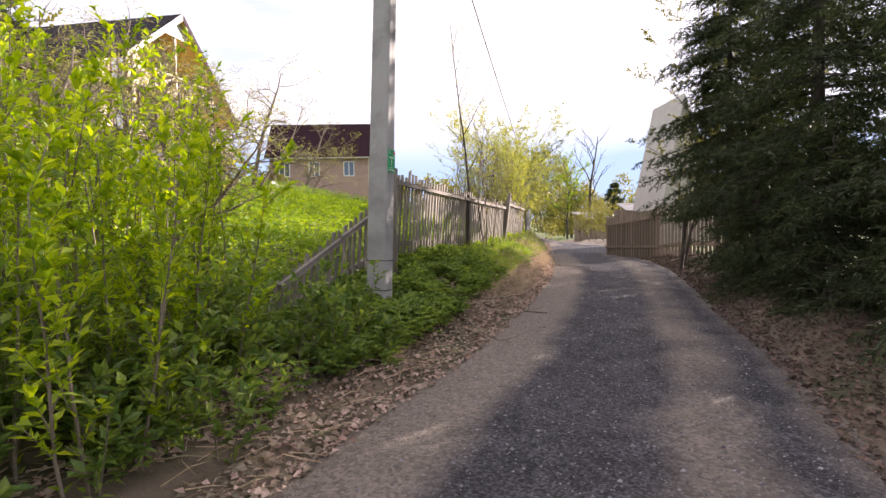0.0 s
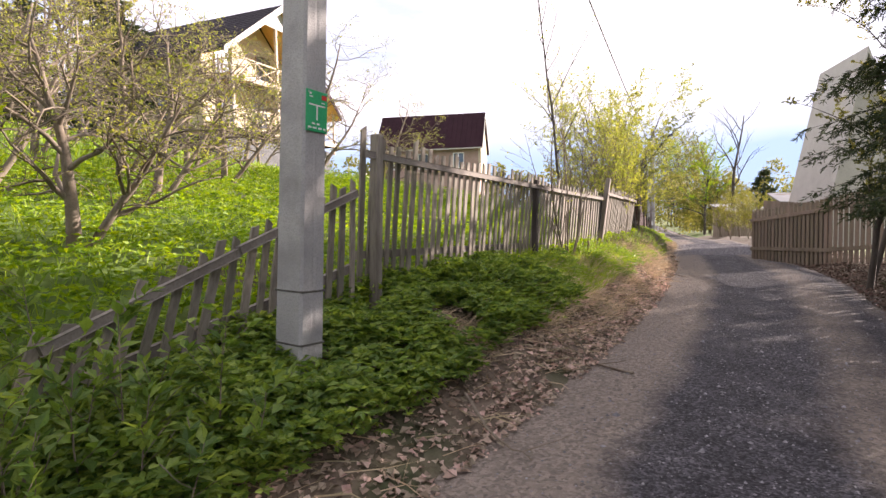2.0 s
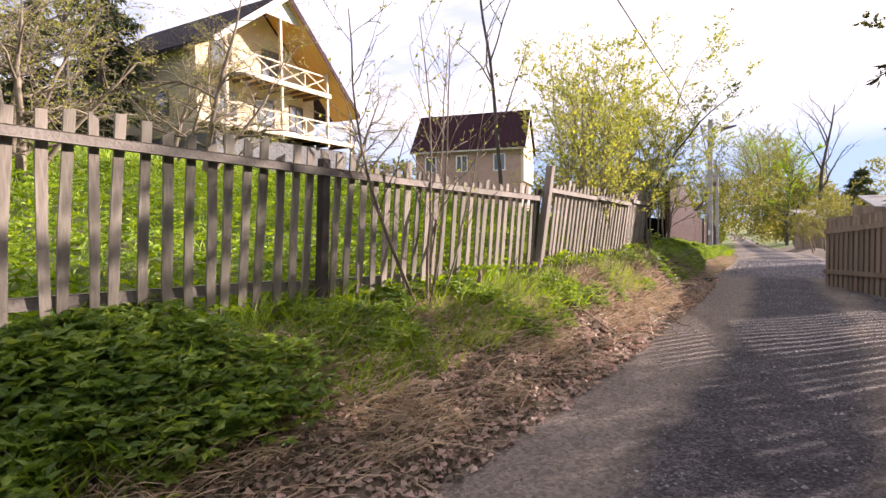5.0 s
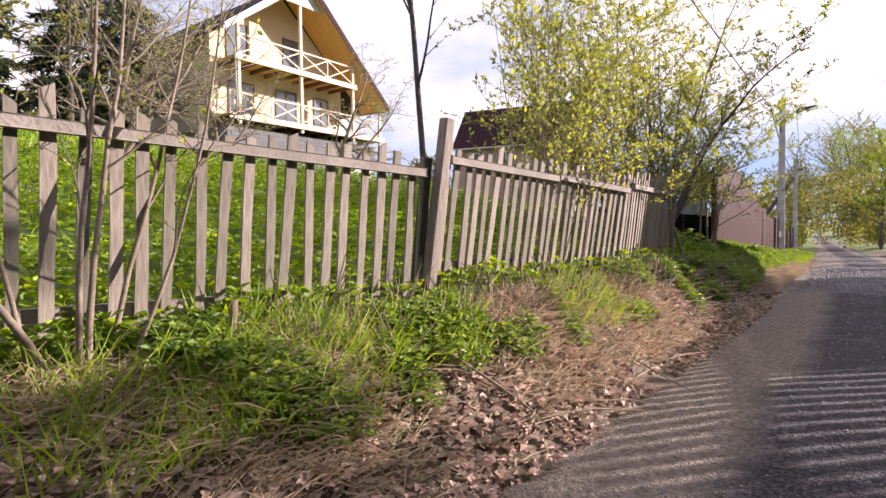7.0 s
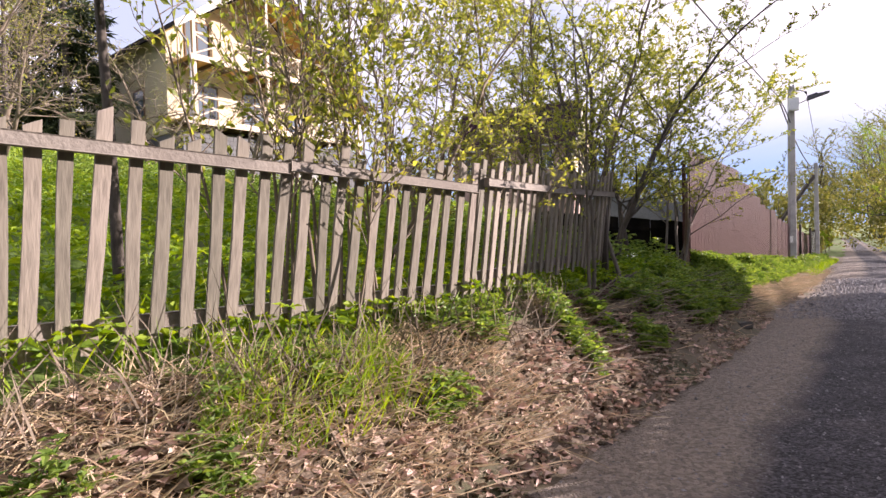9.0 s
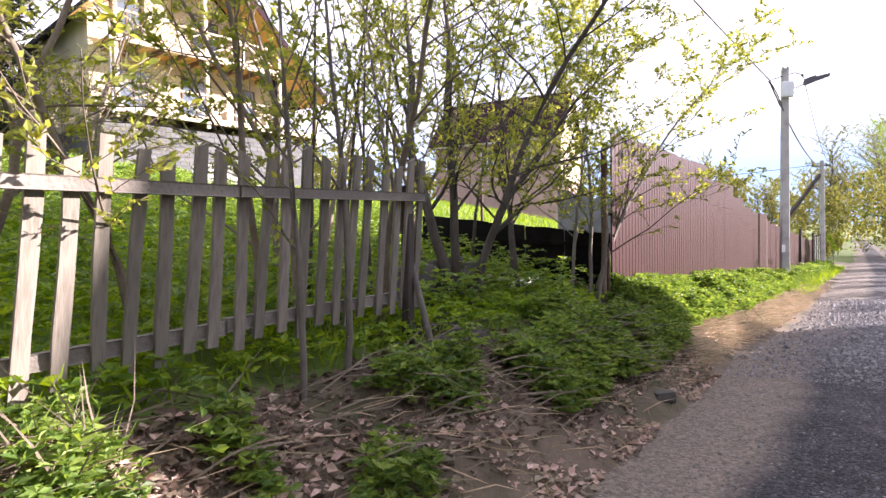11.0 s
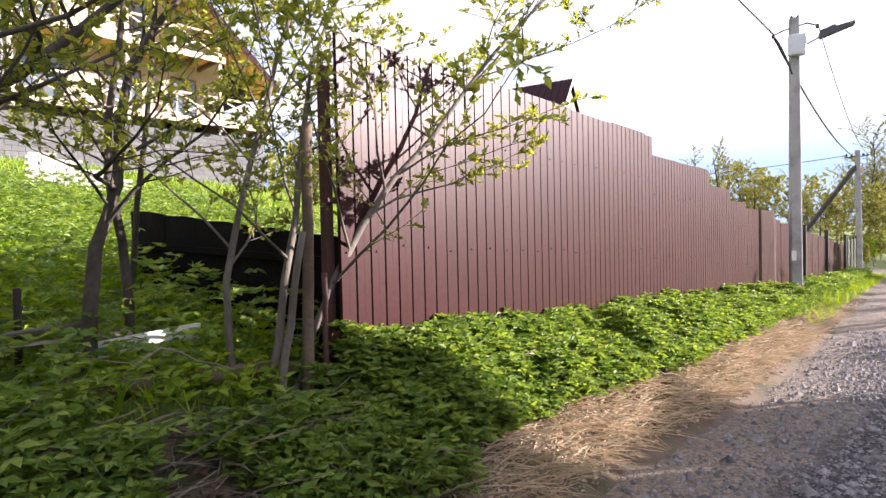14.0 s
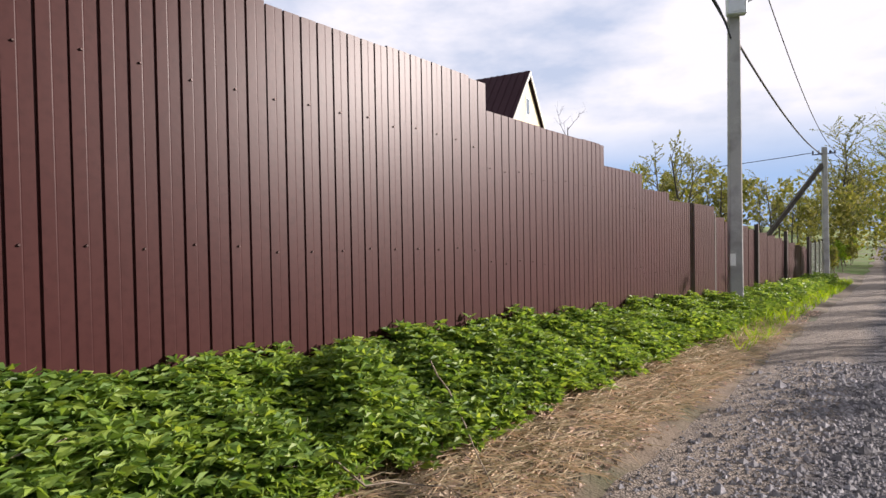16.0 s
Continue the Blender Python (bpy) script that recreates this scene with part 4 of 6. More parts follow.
def shed(m, label, w, d, h0, h1):
    base = thing("shed", m, label, "shed")
    bm = bmesh.new()
    prism(bm, [(0, 0, 0), (0, d, 0), (0, d, h1), (0, 0, h0)], (0, 0, 0), (w, 0, 0))
    link("wall", bm, M_BOARD, base)
    bm = bmesh.new()
    prism(bm, [(0, -0.3, h0), (0, d + 0.3, h1), (0, d + 0.3, h1 + 0.06), (0, -0.3, h0 + 0.06)], (-0.3, 0, 0), (w + 0.3, 0, 0))
    link("roof", bm, M_SHED, base)
    return base


shed(pose(12.4, 37.25, -0.05, 0, 0, 0), "low shed with a grey sloping roof", 2.8, 1.2, 2.1, 2.55)
shed(pose(15.9, 60.0, -0.6, 0, 0, 8), "distant shed with a pale roof among trees", 6.0, 4.0, 2.3, 3.0)

# ---- trees and shrubs ----
def tube(V, F, pts, radii, sides):
    start = len(V)
    for i, p in enumerate(pts):
        d = (pts[min(i + 1, len(pts) - 1)] - pts[max(i - 1, 0)])
        d = d / (np.linalg.norm(d) + 1e-9)
        ref = np.array((0.0, 0.0, 1.0)) if abs(d[2]) < 0.9 else np.array((1.0, 0.0, 0.0))
        s = np.cross(d, ref)
        s /= np.linalg.norm(s)
        u = np.cross(s, d)
        for k in range(sides):
            a = k * math.tau / sides
            V.append(p + (s * math.cos(a) + u * math.sin(a)) * radii[i])
    for i in range(len(pts) - 1):
        for k in range(sides):
            a, b = start + i * sides + k, start + i * sides + (k + 1) % sides
            F.append((a, b, b + sides, a + sides))
    F.append(tuple(start + (len(pts) - 1) * sides + k for k in range(sides)))


def grow(r, V, F, L, p, d, length, radius, level, spec):
    """One limb and its side limbs; L collects leaf seats as (place, way)."""
    n = spec["segs"][min(level, len(spec["segs"]) - 1)]
    pts, radii = [p], [radius]
    dirs = [d]
    wob = spec["wobble"] * (1.0 if level else spec.get("trunk_wobble", 0.5))
    for i in range(n):
        d = d + np.array((r.gauss(0, wob), r.gauss(0, wob), r.gauss(0, wob) + spec["lift"] * (0.6 if level else 0.3)))
        d = d / np.linalg.norm(d)
        p = p + d * (length / n)
        pts.append(p)
        dirs.append(d)
        radii.append(max(radius * (1 - (i + 1) / n * spec["taper"]), 0.0022))
    tube(V, F, pts, radii, (7, 5, 4, 3, 3)[min(level, 4)])
    if level >= spec["leaf_level"]:
        for k in range(spec["leaves"]):
            i = r.randrange(1, n + 1)
            q = pts[i] + (pts[i - 1] - pts[i]) * r.random()
            w = dirs[i] + np.array((r.gauss(0, 0.7), r.gauss(0, 0.7), r.gauss(0, 0.5)))
            L.append((q, w / np.linalg.norm(w)))
    if level < spec["depth"]:
        kids = spec["kids"][min(level, len(spec["kids"]) - 1)]
        for k in range(kids):
            u = spec["from"][min(level, len(spec["from"]) - 1)]
            u = u + (1 - u) * (k + r.random()) / kids
            i = min(int(u * n), n - 1)
            q = pts[i] + (pts[i + 1] - pts[i]) * (u * n - i)
            az = r.random() * math.tau
            spread = spec["spread"] * r.uniform(0.7, 1.3)
            side = np.array((math.cos(az), math.sin(az), r.uniform(-0.1, 0.35)))
            dd = dirs[i] * (1 - spread * 0.5) + side * spread
            dd = dd / np.linalg.norm(dd)
            grow(r, V, F, L, q, dd, length * spec["shrink"] * r.uniform(0.6, 1.15) * (1.15 - 0.5 * u), radii[i] * spec["thin"], level + 1, spec)


def leaf_cards(P, D, size, rg, aspect=0.5, fold=0.25, flat=0.0, vary=0.4):
    """Folded pointed leaves, four corners and two facets each."""
    P, D = np.asarray(P, float), np.asarray(D, float)
    n = len(P)
    up = rg.normal(0, 1, (n, 3)) * (1 - flat) + np.array((0, 0, 1.0)) * (0.4 + flat * 2)
    S = np.cross(D, up)
    S /= np.linalg.norm(S, axis=1, keepdims=True) + 1e-9
    N = np.cross(S, D)
    sz = (size * (1 + rg.uniform(-vary, vary, n)))[:, None]
    mid = P + D * sz * 0.45
    V = np.stack([P, mid + S * sz * aspect * 0.5 + N * sz * fold * 0.4, P + D * sz, mid - S * sz * aspect * 0.5 + N * sz * fold * 0.4], 1).reshape(-1, 3)
    i = np.arange(n)[:, None] * 4
    F = np.concatenate([i + np.array([[0, 1, 2]]), i + np.array([[0, 2, 3]])], 1).reshape(-1, 3)
    return V, F


BASE = dict(segs=(9, 6, 5, 3), wobble=0.16, trunk_wobble=0.35, lift=0.05, taper=0.8, leaf_level=2, leaves=6, depth=3, kids=(9, 5, 4), **{"from": (0.3, 0.2, 0.2)}, spread=0.75, shrink=0.5, thin=0.55)


def tree(name, stems, label, seed, spec, bark, leaf=None, leaf_size=0.06, category="tree", group="", kind="", flat=0.0):
    """stems: (x, y, height, radius, lean x, lean y). Trunk and limbs in one mesh, leaves in another."""
    r, rg = random.Random(seed), np.random.default_rng(seed)
    sp = dict(BASE)
    sp.update(spec)
    x0, y0 = stems[0][:2]
    z0 = ground_z(x0, y0) - 0.05
    base = thing(name, Matrix.Translation((x0, y0, z0)), label, category, group, kind)
    V, F, L = [], [], []
    for x, y, h, rad, lx, ly in stems:
        z = ground_z(x, y) - 0.08
        d = np.array((lx, ly, 1.0))
        grow(r, V, F, L, np.array((x - x0, y - y0, z - z0)), d / np.linalg.norm(d), h, rad, 0, sp)
    ob = new("trunk", raw_mesh("limbs", V, F, bark, True))
    ob.parent = base
    if leaf and L:
        D = np.array([b for _, b in L]) * (1, 1, 1 - 0.6 * flat)
        D /= np.linalg.norm(D, axis=1, keepdims=True)
        LV, LF = leaf_cards([a for a, _ in L], D, leaf_size, rg, flat=flat)
        ob = new("crown", raw_mesh("leaves", LV, LF, leaf))
        ob.parent = base
    return base


YOUNG = dict(depth=3, kids=(17, 7, 3), thin=0.42, leaf_level=2, leaves=8, shrink=0.36, spread=0.8, segs=(12, 6, 3, 2), trunk_wobble=0.75, wobble=0.17, taper=0.88, **{"from": (0.16, 0.15, 0.15)})
THIN = dict(depth=2, kids=(11, 5), leaf_level=1, leaves=9, segs=(10, 6, 4), shrink=0.34, spread=0.6, wobble=0.12, trunk_wobble=0.3, **{"from": (0.3, 0.15)})

tree("alder", [(4.36, 28.72, 5.2, 0.062, -0.05, -0.1), (4.3, 28.8, 5.0, 0.055, -0.12, 0.1), (4.42, 28.9, 4.8, 0.05, 0.1, 0.28), (4.5, 28.75, 4.6, 0.04, 0.2, 0.1)],
     "multi-stemmed young tree with fresh yellow-green leaves at the fence end", 11, YOUNG, M_BARK, M_SPRINGLEAF, 0.044, group="lane-side trees")
tree("alder", [(4.55, 29.95, 5.2, 0.045, 0.05, 0.05), (4.3, 30.3, 4.8, 0.032, 0.02, -0.04)],
     "slender young tree with sparse fresh leaves by the tarred panel", 12, YOUNG, M_BARK, M_SPRINGLEAF, 0.043, group="lane-side trees")
tree("alder", [(5.16, 30.62, 4.6, 0.028, 0.14, 0.0), (5.22, 30.78, 4.8, 0.03, 0.14, 0.14), (5.08, 30.5, 4.4, 0.024, -0.04, -0.08)],
     "young tree with pale stems against the metal fence", 13, dict(YOUNG, leaves=9, kids=(20, 8, 4)), M_PALEBARK, M_SPRINGLEAF, 0.044, group="lane-side trees")
tree("alder", [(4.2, 26.2, 4.2, 0.03, 0.0, 0.0), (4.35, 26.6, 4.5, 0.032, 0.04, 0.08), (4.1, 25.6, 4.0, 0.028, -0.06, 0.0), (4.5, 27.2, 4.7, 0.034, 0.08, 0.06)],
     "clump of slim young trees just behind the picket fence", 14, YOUNG, M_TWIG, M_SPRINGLEAF, 0.043, group="lane-side trees")
tree("alder", [(3.6, 24.6, 3.4, 0.028, 0.0, 0.02), (3.4, 25.1, 3.8, 0.032, -0.05, 0.0), (3.7, 24.0, 3.0, 0.025, 0.05, -0.05)],
     "clump of thin saplings with yellowish leaves behind the fence", 15, dict(YOUNG, leaves=5), M_TWIG, M_SPRINGLEAF, 0.04, group="lane-side trees")
tree("alder", [(3.0, 27.6, 4.6, 0.04, 0.0, 0.0), (2.6, 28.6, 5.0, 0.04, -0.05, 0.05), (3.6, 29.4, 5.0, 0.034, 0.03, 0.02)],
     "slim trees with fresh leaves set back in the garden", 16, YOUNG, M_TWIG, M_SPRINGLEAF, 0.043, group="lane-side trees")
tree("alder", [(3.5, 27.5, 4.4, 0.02, 0.02, 0.0), (3.75, 28.1, 4.2, 0.018, -0.04, 0.06), (3.2, 28.4, 4.8, 0.024, 0.05, 0.0), (3.85, 29.6, 4.4, 0.022, 0.0, 0.05), (2.7, 29.8, 5.0, 0.03, 0.04, -0.03), (3.5, 30.7, 4.6, 0.026, 0.02, 0.06), (4.05, 27.75, 3.6, 0.02, -0.06, -0.05)],
     "group of thin leaning saplings with sparse leaves by the fence gap", 21, dict(THIN, leaves=2, kids=(7, 4)), M_BARK, M_SPRINGLEAF, 0.045, group="lane-side trees")
tree("alder", [(2.75, 22.3, 6.2, 0.04, 0.0, 0.02)], "single slender tree with few leaves behind the fence", 17, dict(THIN, leaves=6), M_BARK, M_SPRINGLEAF, 0.044, group="lane-side trees")
tree("shrub", [(3.95, 22.6, 2.6, 0.014, 0.0, -0.1), (4.0, 22.8, 2.8, 0.016, 0.02, 0.05), (4.05, 23.1, 2.5, 0.014, -0.05, 0.1), (4.1, 23.4, 2.6, 0.013, 0.05, 0.0), (3.9, 23.0, 3.0, 0.015, -0.1, 0.0), (4.12, 23.7, 2.4, 0.012, 0.02, 0.1), (4.2, 22.9, 2.2, 0.01, 0.05, 0.15), (3.85, 22.3, 2.5, 0.012, -0.05, -0.15), (3.8, 22.7, 2.8, 0.014, 0.1, 0.05), (4.08, 22.95, 3.1, 0.014, 0.0, -0.05), (3.95, 23.3, 2.7, 0.013, 0.08, 0.12), (4.15, 23.2, 2.0, 0.01, 0.15, -0.1), (3.7, 22.9, 3.2, 0.015, 0.05, 0.0), (4.0, 23.5, 3.0, 0.013, -0.08, 0.08)],
     "brown twiggy shrub growing through the picket fence", 18, dict(THIN, leaves=4, kids=(15, 6)), M_TWIG, M_SPRINGLEAF, 0.05, "shrub", "twiggy shrubs")
tree("shrub", [(2.88, 18.5, 2.7, 0.02, -0.15, -0.3), (2.92, 18.6, 3.0, 0.018, 0.0, 0.1), (2.95, 18.55, 2.6, 0.016, 0.15, -0.15), (2.9, 18.7, 2.8, 0.016, -0.05, 0.3), (2.86, 18.4, 2.3, 0.014, -0.3, -0.1), (2.98, 18.75, 2.2, 0.013, 0.2, 0.25)],
     "bare forked sapling standing against the picket fence", 19, dict(THIN, leaves=1, kids=(9, 4), trunk_wobble=0.5), M_TWIG, M_SPRINGLEAF, 0.04, "shrub", "twiggy shrubs")
tree("shrub", [(4.86, 26.05, 2.9, 0.022, 0.0, 0.03), (4.8, 26.5, 3.4, 0.026, 0.02, 0.06), (4.98, 27.3, 3.0, 0.03, -0.25, 0.0)],
     "thin saplings rising in front of the fence end", 20, dict(THIN, leaves=5), M_PALEBARK, M_SPRINGLEAF, 0.05, "shrub", "twiggy shrubs")

# garden fruit trees, nearly bare
APPLE = dict(depth=3, segs=(8, 5, 4, 2), kids=(11, 8, 5), leaf_level=3, leaves=2, shrink=0.55, spread=0.95, wobble=0.25, trunk_wobble=0.3, lift=0.0, **{"from": (0.2, 0.15, 0.1)})
for i, (x, y, h) in enumerate(((-6.0, 20.5, 4.4), (-8.0, 26.0, 4.6), (-4.2, 29.5, 4.2), (-10.5, 31.0, 4.8), (-6.2, 15.0, 4.0), (-10.0, 21.0, 4.6), (-3.4, 16.4, 3.4), (-4.4, 19.6, 3.8), (-2.0, 13.6, 2.8), (-4.2, 23.2, 5.0), (-4.6, 14.6, 4.0), (-5.0, 17.4, 4.2), (-7.6, 18.0, 4.6))):
    tree("apple_tree", [(x, y, h * 0.8, 0.08, 0.1, 0.05), (x + 0.1, y, h * 0.7, 0.055, 0.5, 0.3)], "old grey fruit tree with tangled, nearly leafless branches", 30 + i, APPLE, M_TWIG, M_SPRINGLEAF, 0.045, "tree", "garden fruit trees")


def conifer(x, y, h, reach, low, label, seed, drop=0.25, dense=1.0, group="roadside spruces", needle_size=0.1, name="spruce", sprays=4):
    """Whorls of drooping boughs with short needle sprays."""
    r, rg = random.Random(seed), np.random.default_rng(seed)
    z0 = ground_z(x, y) - 0.05
    base = thing(name, Matrix.Translation((x, y, z0)), label, "tree", group)
    V, F, P, D = [], [], [], []
    tr = [np.array((0, 0, h * k / 8)) for k in range(9)]
    tube(V, F, tr, [max(0.014 * h * (1 - k / 8.3), 0.01) for k in range(9)], 7)
    zz = low
    while zz < h - 0.3:
        u = (zz - low) / (h - low)
        length0 = reach * (1 - u) ** 0.75 * (0.75 + 0.25 * min(1, u * 6))
        for k in range(int(6 * dense) + 1):
            az = r.random() * math.tau
            ln = length0 * r.uniform(0.65, 1.12)
            d = np.array((math.cos(az), math.sin(az), 0.12))
            p = np.array((0, 0, zz + r.uniform(-0.12, 0.12)))
            pts = [p]
            n = 7
            for i in range(n):
                d = d + np.array((r.gauss(0, 0.07), r.gauss(0, 0.07), -drop * (0.5 if i < 4 else -0.2)))
                d /= np.linalg.norm(d)
                p = p + d * ln / n
                pts.append(p)
            tube(V, F, pts, [max(0.022 * (1 - i / n), 0.004) for i in range(n + 1)], 3)
            side = np.array((-math.sin(az), math.cos(az), 0))
            for i in range(1, n + 1):
                for s in (-1, 1):
                    w = d * 0.6 + side * s * r.uniform(0.5, 1.0) + np.array((0, 0, r.uniform(-0.5, 0.1)))
                    w /= np.linalg.norm(w)
                    tl = ln * 0.34 * (1.1 - 0.75 * i / n) * r.uniform(0.7, 1.2) + 0.08
                    m = max(2, int(tl / 0.05 * dense))
                    for j in range(m):
                        q = pts[i] + w * tl * j / m + np.array((0, 0, -0.1 * (j / m) ** 2))
                        for _ in range(sprays):
                            P.append(q + np.array((r.gauss(0, 0.012), r.gauss(0, 0.012), r.gauss(0, 0.012))))
                            v = w + np.array((r.gauss(0, 0.55), r.gauss(0, 0.55), r.gauss(-0.1, 0.5)))
                            D.append(v / np.linalg.norm(v))
        zz += 0.24 / dense
    ob = new("trunk", raw_mesh("limbs", V, F, M_BARK, True))
    ob.parent = base
    LV, LF = leaf_cards(P, D, needle_size, rg, aspect=0.17, fold=0.3)
    ob = new("crown", raw_mesh("needles", LV, LF, M_NEEDLE))
    ob.parent = base
    return base


conifer(8.95, 19.3, 9.0, 2.4, 1.7, "dark spruce leaning its drooping boughs over the lane", 51)
conifer(9.7, 17.3, 8.6, 2.6, 0.5, "dark spruce filling the row beside the lane", 62, dense=0.8)
conifer(8.0, 14.6, 9.5, 2.5, 0.2, "dense dark spruce reaching to the ground beside the lane", 52, dense=0.85, needle_size=0.105)
conifer(7.7, 11.6, 8.5, 2.1, 0.15, "dense dark spruce beside the lane edge", 53, dense=0.85, needle_size=0.105)
conifer(7.3, 9.4, 8.0, 2.2, 0.15, "dark roadside spruce with boughs to the ground", 54, dense=0.85, needle_size=0.105)
conifer(10.6, 15.4, 7.5, 2.2, 0.5, "tall dark spruce in the second row", 55, dense=0.7)
conifer(9.6, 12.6, 10.0, 2.7, 0.4, "tall dark spruce standing behind the roadside row", 58, dense=0.7)
conifer(9.0, 9.6, 9.0, 2.4, 0.3, "dark spruce with dense boughs in the second row", 59, dense=0.7)
# the next two stand out of sight, added only to shade the left bank
conifer(10.9, 21.6, 8.4, 1.9, 1.5, "unseen spruce added behind the board fence to shade the bank", 60, dense=0.75)
conifer(10.95, 24.0, 8.2, 1.25, 2.2, "unseen slim spruce added behind the board fence for bank shade", 61, dense=0.8)
for x, y, h, reach, seed in ((7.35, 13.3, 2.9, 1.25, 63), (7.75, 15.9, 3.4, 1.3, 64), (6.95, 11.2, 2.4, 1.1, 65), (8.4, 17.6, 3.2, 1.2, 66)):
    conifer(x, y, h, reach, 0.08, "young spruce with boughs down to the ground by the lane", seed, drop=0.18, dense=0.9, needle_size=0.09)
tree("alder", [(8.3, 20.6, 7.5, 0.06, -0.03, 0.0), (8.6, 21.2, 7.0, 0.05, 0.05, 0.02)], "thin tree with small leaves among the spruces", 57, dict(YOUNG, leaves=15, kids=(20, 7, 4)), M_BARK, M_OLIVELEAF, 0.055, group="lane-side trees")

# ---- ground cover ----
def seats(n, y0, y1, u0, u1, rg, keep=None):
    """Random places on the left bank; u runs from the road edge (0) to the fence (1)."""
    out = []
    for _ in range(n):
        y, u = rg.uniform(y0, y1), rg.uniform(u0, u1)
        xl, xf = table(y, ROAD_L), table(y, FENCE_X)
        x = xl + (xf - xl) * u
        if keep and not keep(x, y, u):
            continue
        out.append((x, y, ground_z(x, y)))
    return out


def stuff(name, V, F, material, label, category="plants"):
    return tagged(new(name, raw_mesh(name, V, F, material)), label, category, kind="stuff")


def herb_patch(places, rg, material, name, label, height, size, leaflets=5):
    """Leafy herbs: leaflets spread like fingers on slanting stalks."""
    P, D = [], []
    for x, y, z in places:
        h = height * rg.uniform(0.35, 1.15) * (1.0 + 0.55 * noise.noise((x * 2.2, y * 2.2, 7.0)))
        az0 = rg.uniform(0, math.tau)
        tilt = rg.uniform(-0.3, 0.6)
        off = rg.normal(0, 0.03, 2)
        for k in range(leaflets):
            az = az0 + (k - (leaflets - 1) / 2) * 0.95 + rg.uniform(-0.15, 0.15)
            P.append((x + off[0], y + off[1], z + h))
            D.append((math.cos(az), math.sin(az), tilt + rg.uniform(-0.25, 0.2)))
    D = np.array(D)
    D /= np.linalg.norm(D, axis=1, keepdims=True)
    V, F = leaf_cards(P, D, size, rg, aspect=0.44, fold=0.3, flat=0.3)
    return stuff(name, V, F, material, label)


def patchy(f, level):
    return lambda x, y, u: noise.noise((x * f, y * f, 2.0)) > level


rg1 = np.random.default_rng(21)
herb_patch(seats(3000, 7.0, 10.6, 0.3, 1.3, rg1, patchy(1.3, -0.1)) + seats(7500, 10.4, 13.6, 0.24, 1.3, rg1, patchy(1.3, -0.36)) + seats(6500, 13.4, 16.5, 0.3, 1.15, rg1, patchy(1.4, -0.14)), rg1, M_HERB, "roadside_herbs", "dense dark green herbs round the concrete pole", 0.24, 0.068)
herb_patch(seats(4600, 15.5, 20.5, 0.4, 1.1, rg1, patchy(1.6, 0.1)), rg1, M_HERB, "roadside_herbs", "patchy green herbs and dry stalks on the bank", 0.16, 0.055)
herb_patch(seats(7000, 19.0, 25.0, 0.3, 1.0, rg1, patchy(1.7, 0.1)), rg1, M_HERB, "roadside_herbs", "scattered herbs among the leaf litter", 0.14, 0.05)
herb_patch(seats(3000, 24.6, 28.0, 0.2, 0.72, rg1, patchy(1.5, 0.05)) + seats(6000, 27.8, 31.2, 0.22, 0.74, rg1, patchy(1.3, -0.25)) + seats(900, 27.8, 31.2, 0.7, 1.1, rg1, patchy(1.8, 0.1)), rg1, M_HERB, "roadside_herbs", "shaded dense herbs on the bank under the trees", 0.24, 0.064)
herb_patch(seats(26000, 31.0, 44.5, 0.34, 1.0, rg1), rg1, M_HERB, "roadside_herbs", "lush green herbs along the foot of the metal fence", 0.34, 0.066, 7)
herb_patch(seats(5000, 44.0, 60.0, 0.35, 1.0, rg1), rg1, M_HERB, "roadside_herbs", "green verge plants along the far fence", 0.3, 0.11)


def litter(places, rg, name, label, size, material=None):
    n = len(places)
    P = np.array(places) + np.stack([np.zeros(n), np.zeros(n), rg.uniform(0.005, 0.03, n)], 1)
    az = rg.uniform(0, math.tau, n)
    D = np.stack([np.cos(az), np.sin(az), rg.uniform(-0.25, 0.45, n)], 1)
    D /= np.linalg.norm(D, axis=1, keepdims=True)
    V, F = leaf_cards(P, D, size, rg, aspect=0.75, fold=0.5, flat=0.35, vary=0.55)
    return stuff(name, V, F, material or M_DEADLEAF, label, "leaf litter")


rg2 = np.random.default_rng(22)
litter(seats(16000, 6.0, 31.0, -0.12, 0.62, rg2, patchy(1.5, -0.35)), rg2, "leaf_litter", "dry brown fallen leaves along the road edge", 0.056)
litter(seats(7000, 19.0, 26.0, -0.05, 0.9, rg2, patchy(1.2, -0.2)), rg2, "leaf_litter", "pale dry leaves heaped on the bank", 0.058)
litter(seats(4500, 14.5, 19.5, -0.02, 0.75, rg2, patchy(1.4, -0.3)), rg2, "leaf_litter", "brown leaves and scraps under the bank grass", 0.05)
litter(seats(2600, 24.6, 31.0, 0.2, 1.0, rg2), rg2, "leaf_litter", "leaves and needles under the trees, coloured darker for shade", 0.05, M_SHADELITTER)
litter(seats(5000, 31.0, 46.0, 0.0, 0.5, rg2), rg2, "leaf_litter", "small dry leaf scraps by the verge", 0.04)


def right_verge(n, rg):
    out = []
    for _ in range(n):
        y = rg.uniform(5, 30)
        x = table(y, ROAD_L) + table(y, ROAD_W) + abs(rg.normal(0, 1.0)) - 0.25
        out.append((x, y, ground_z(x, y)))
    return out


litter(right_verge(17000, rg2), rg2, "leaf_litter", "brown needles and leaves, coloured darker for shade under the spruces", 0.048, M_SHADELITTER)


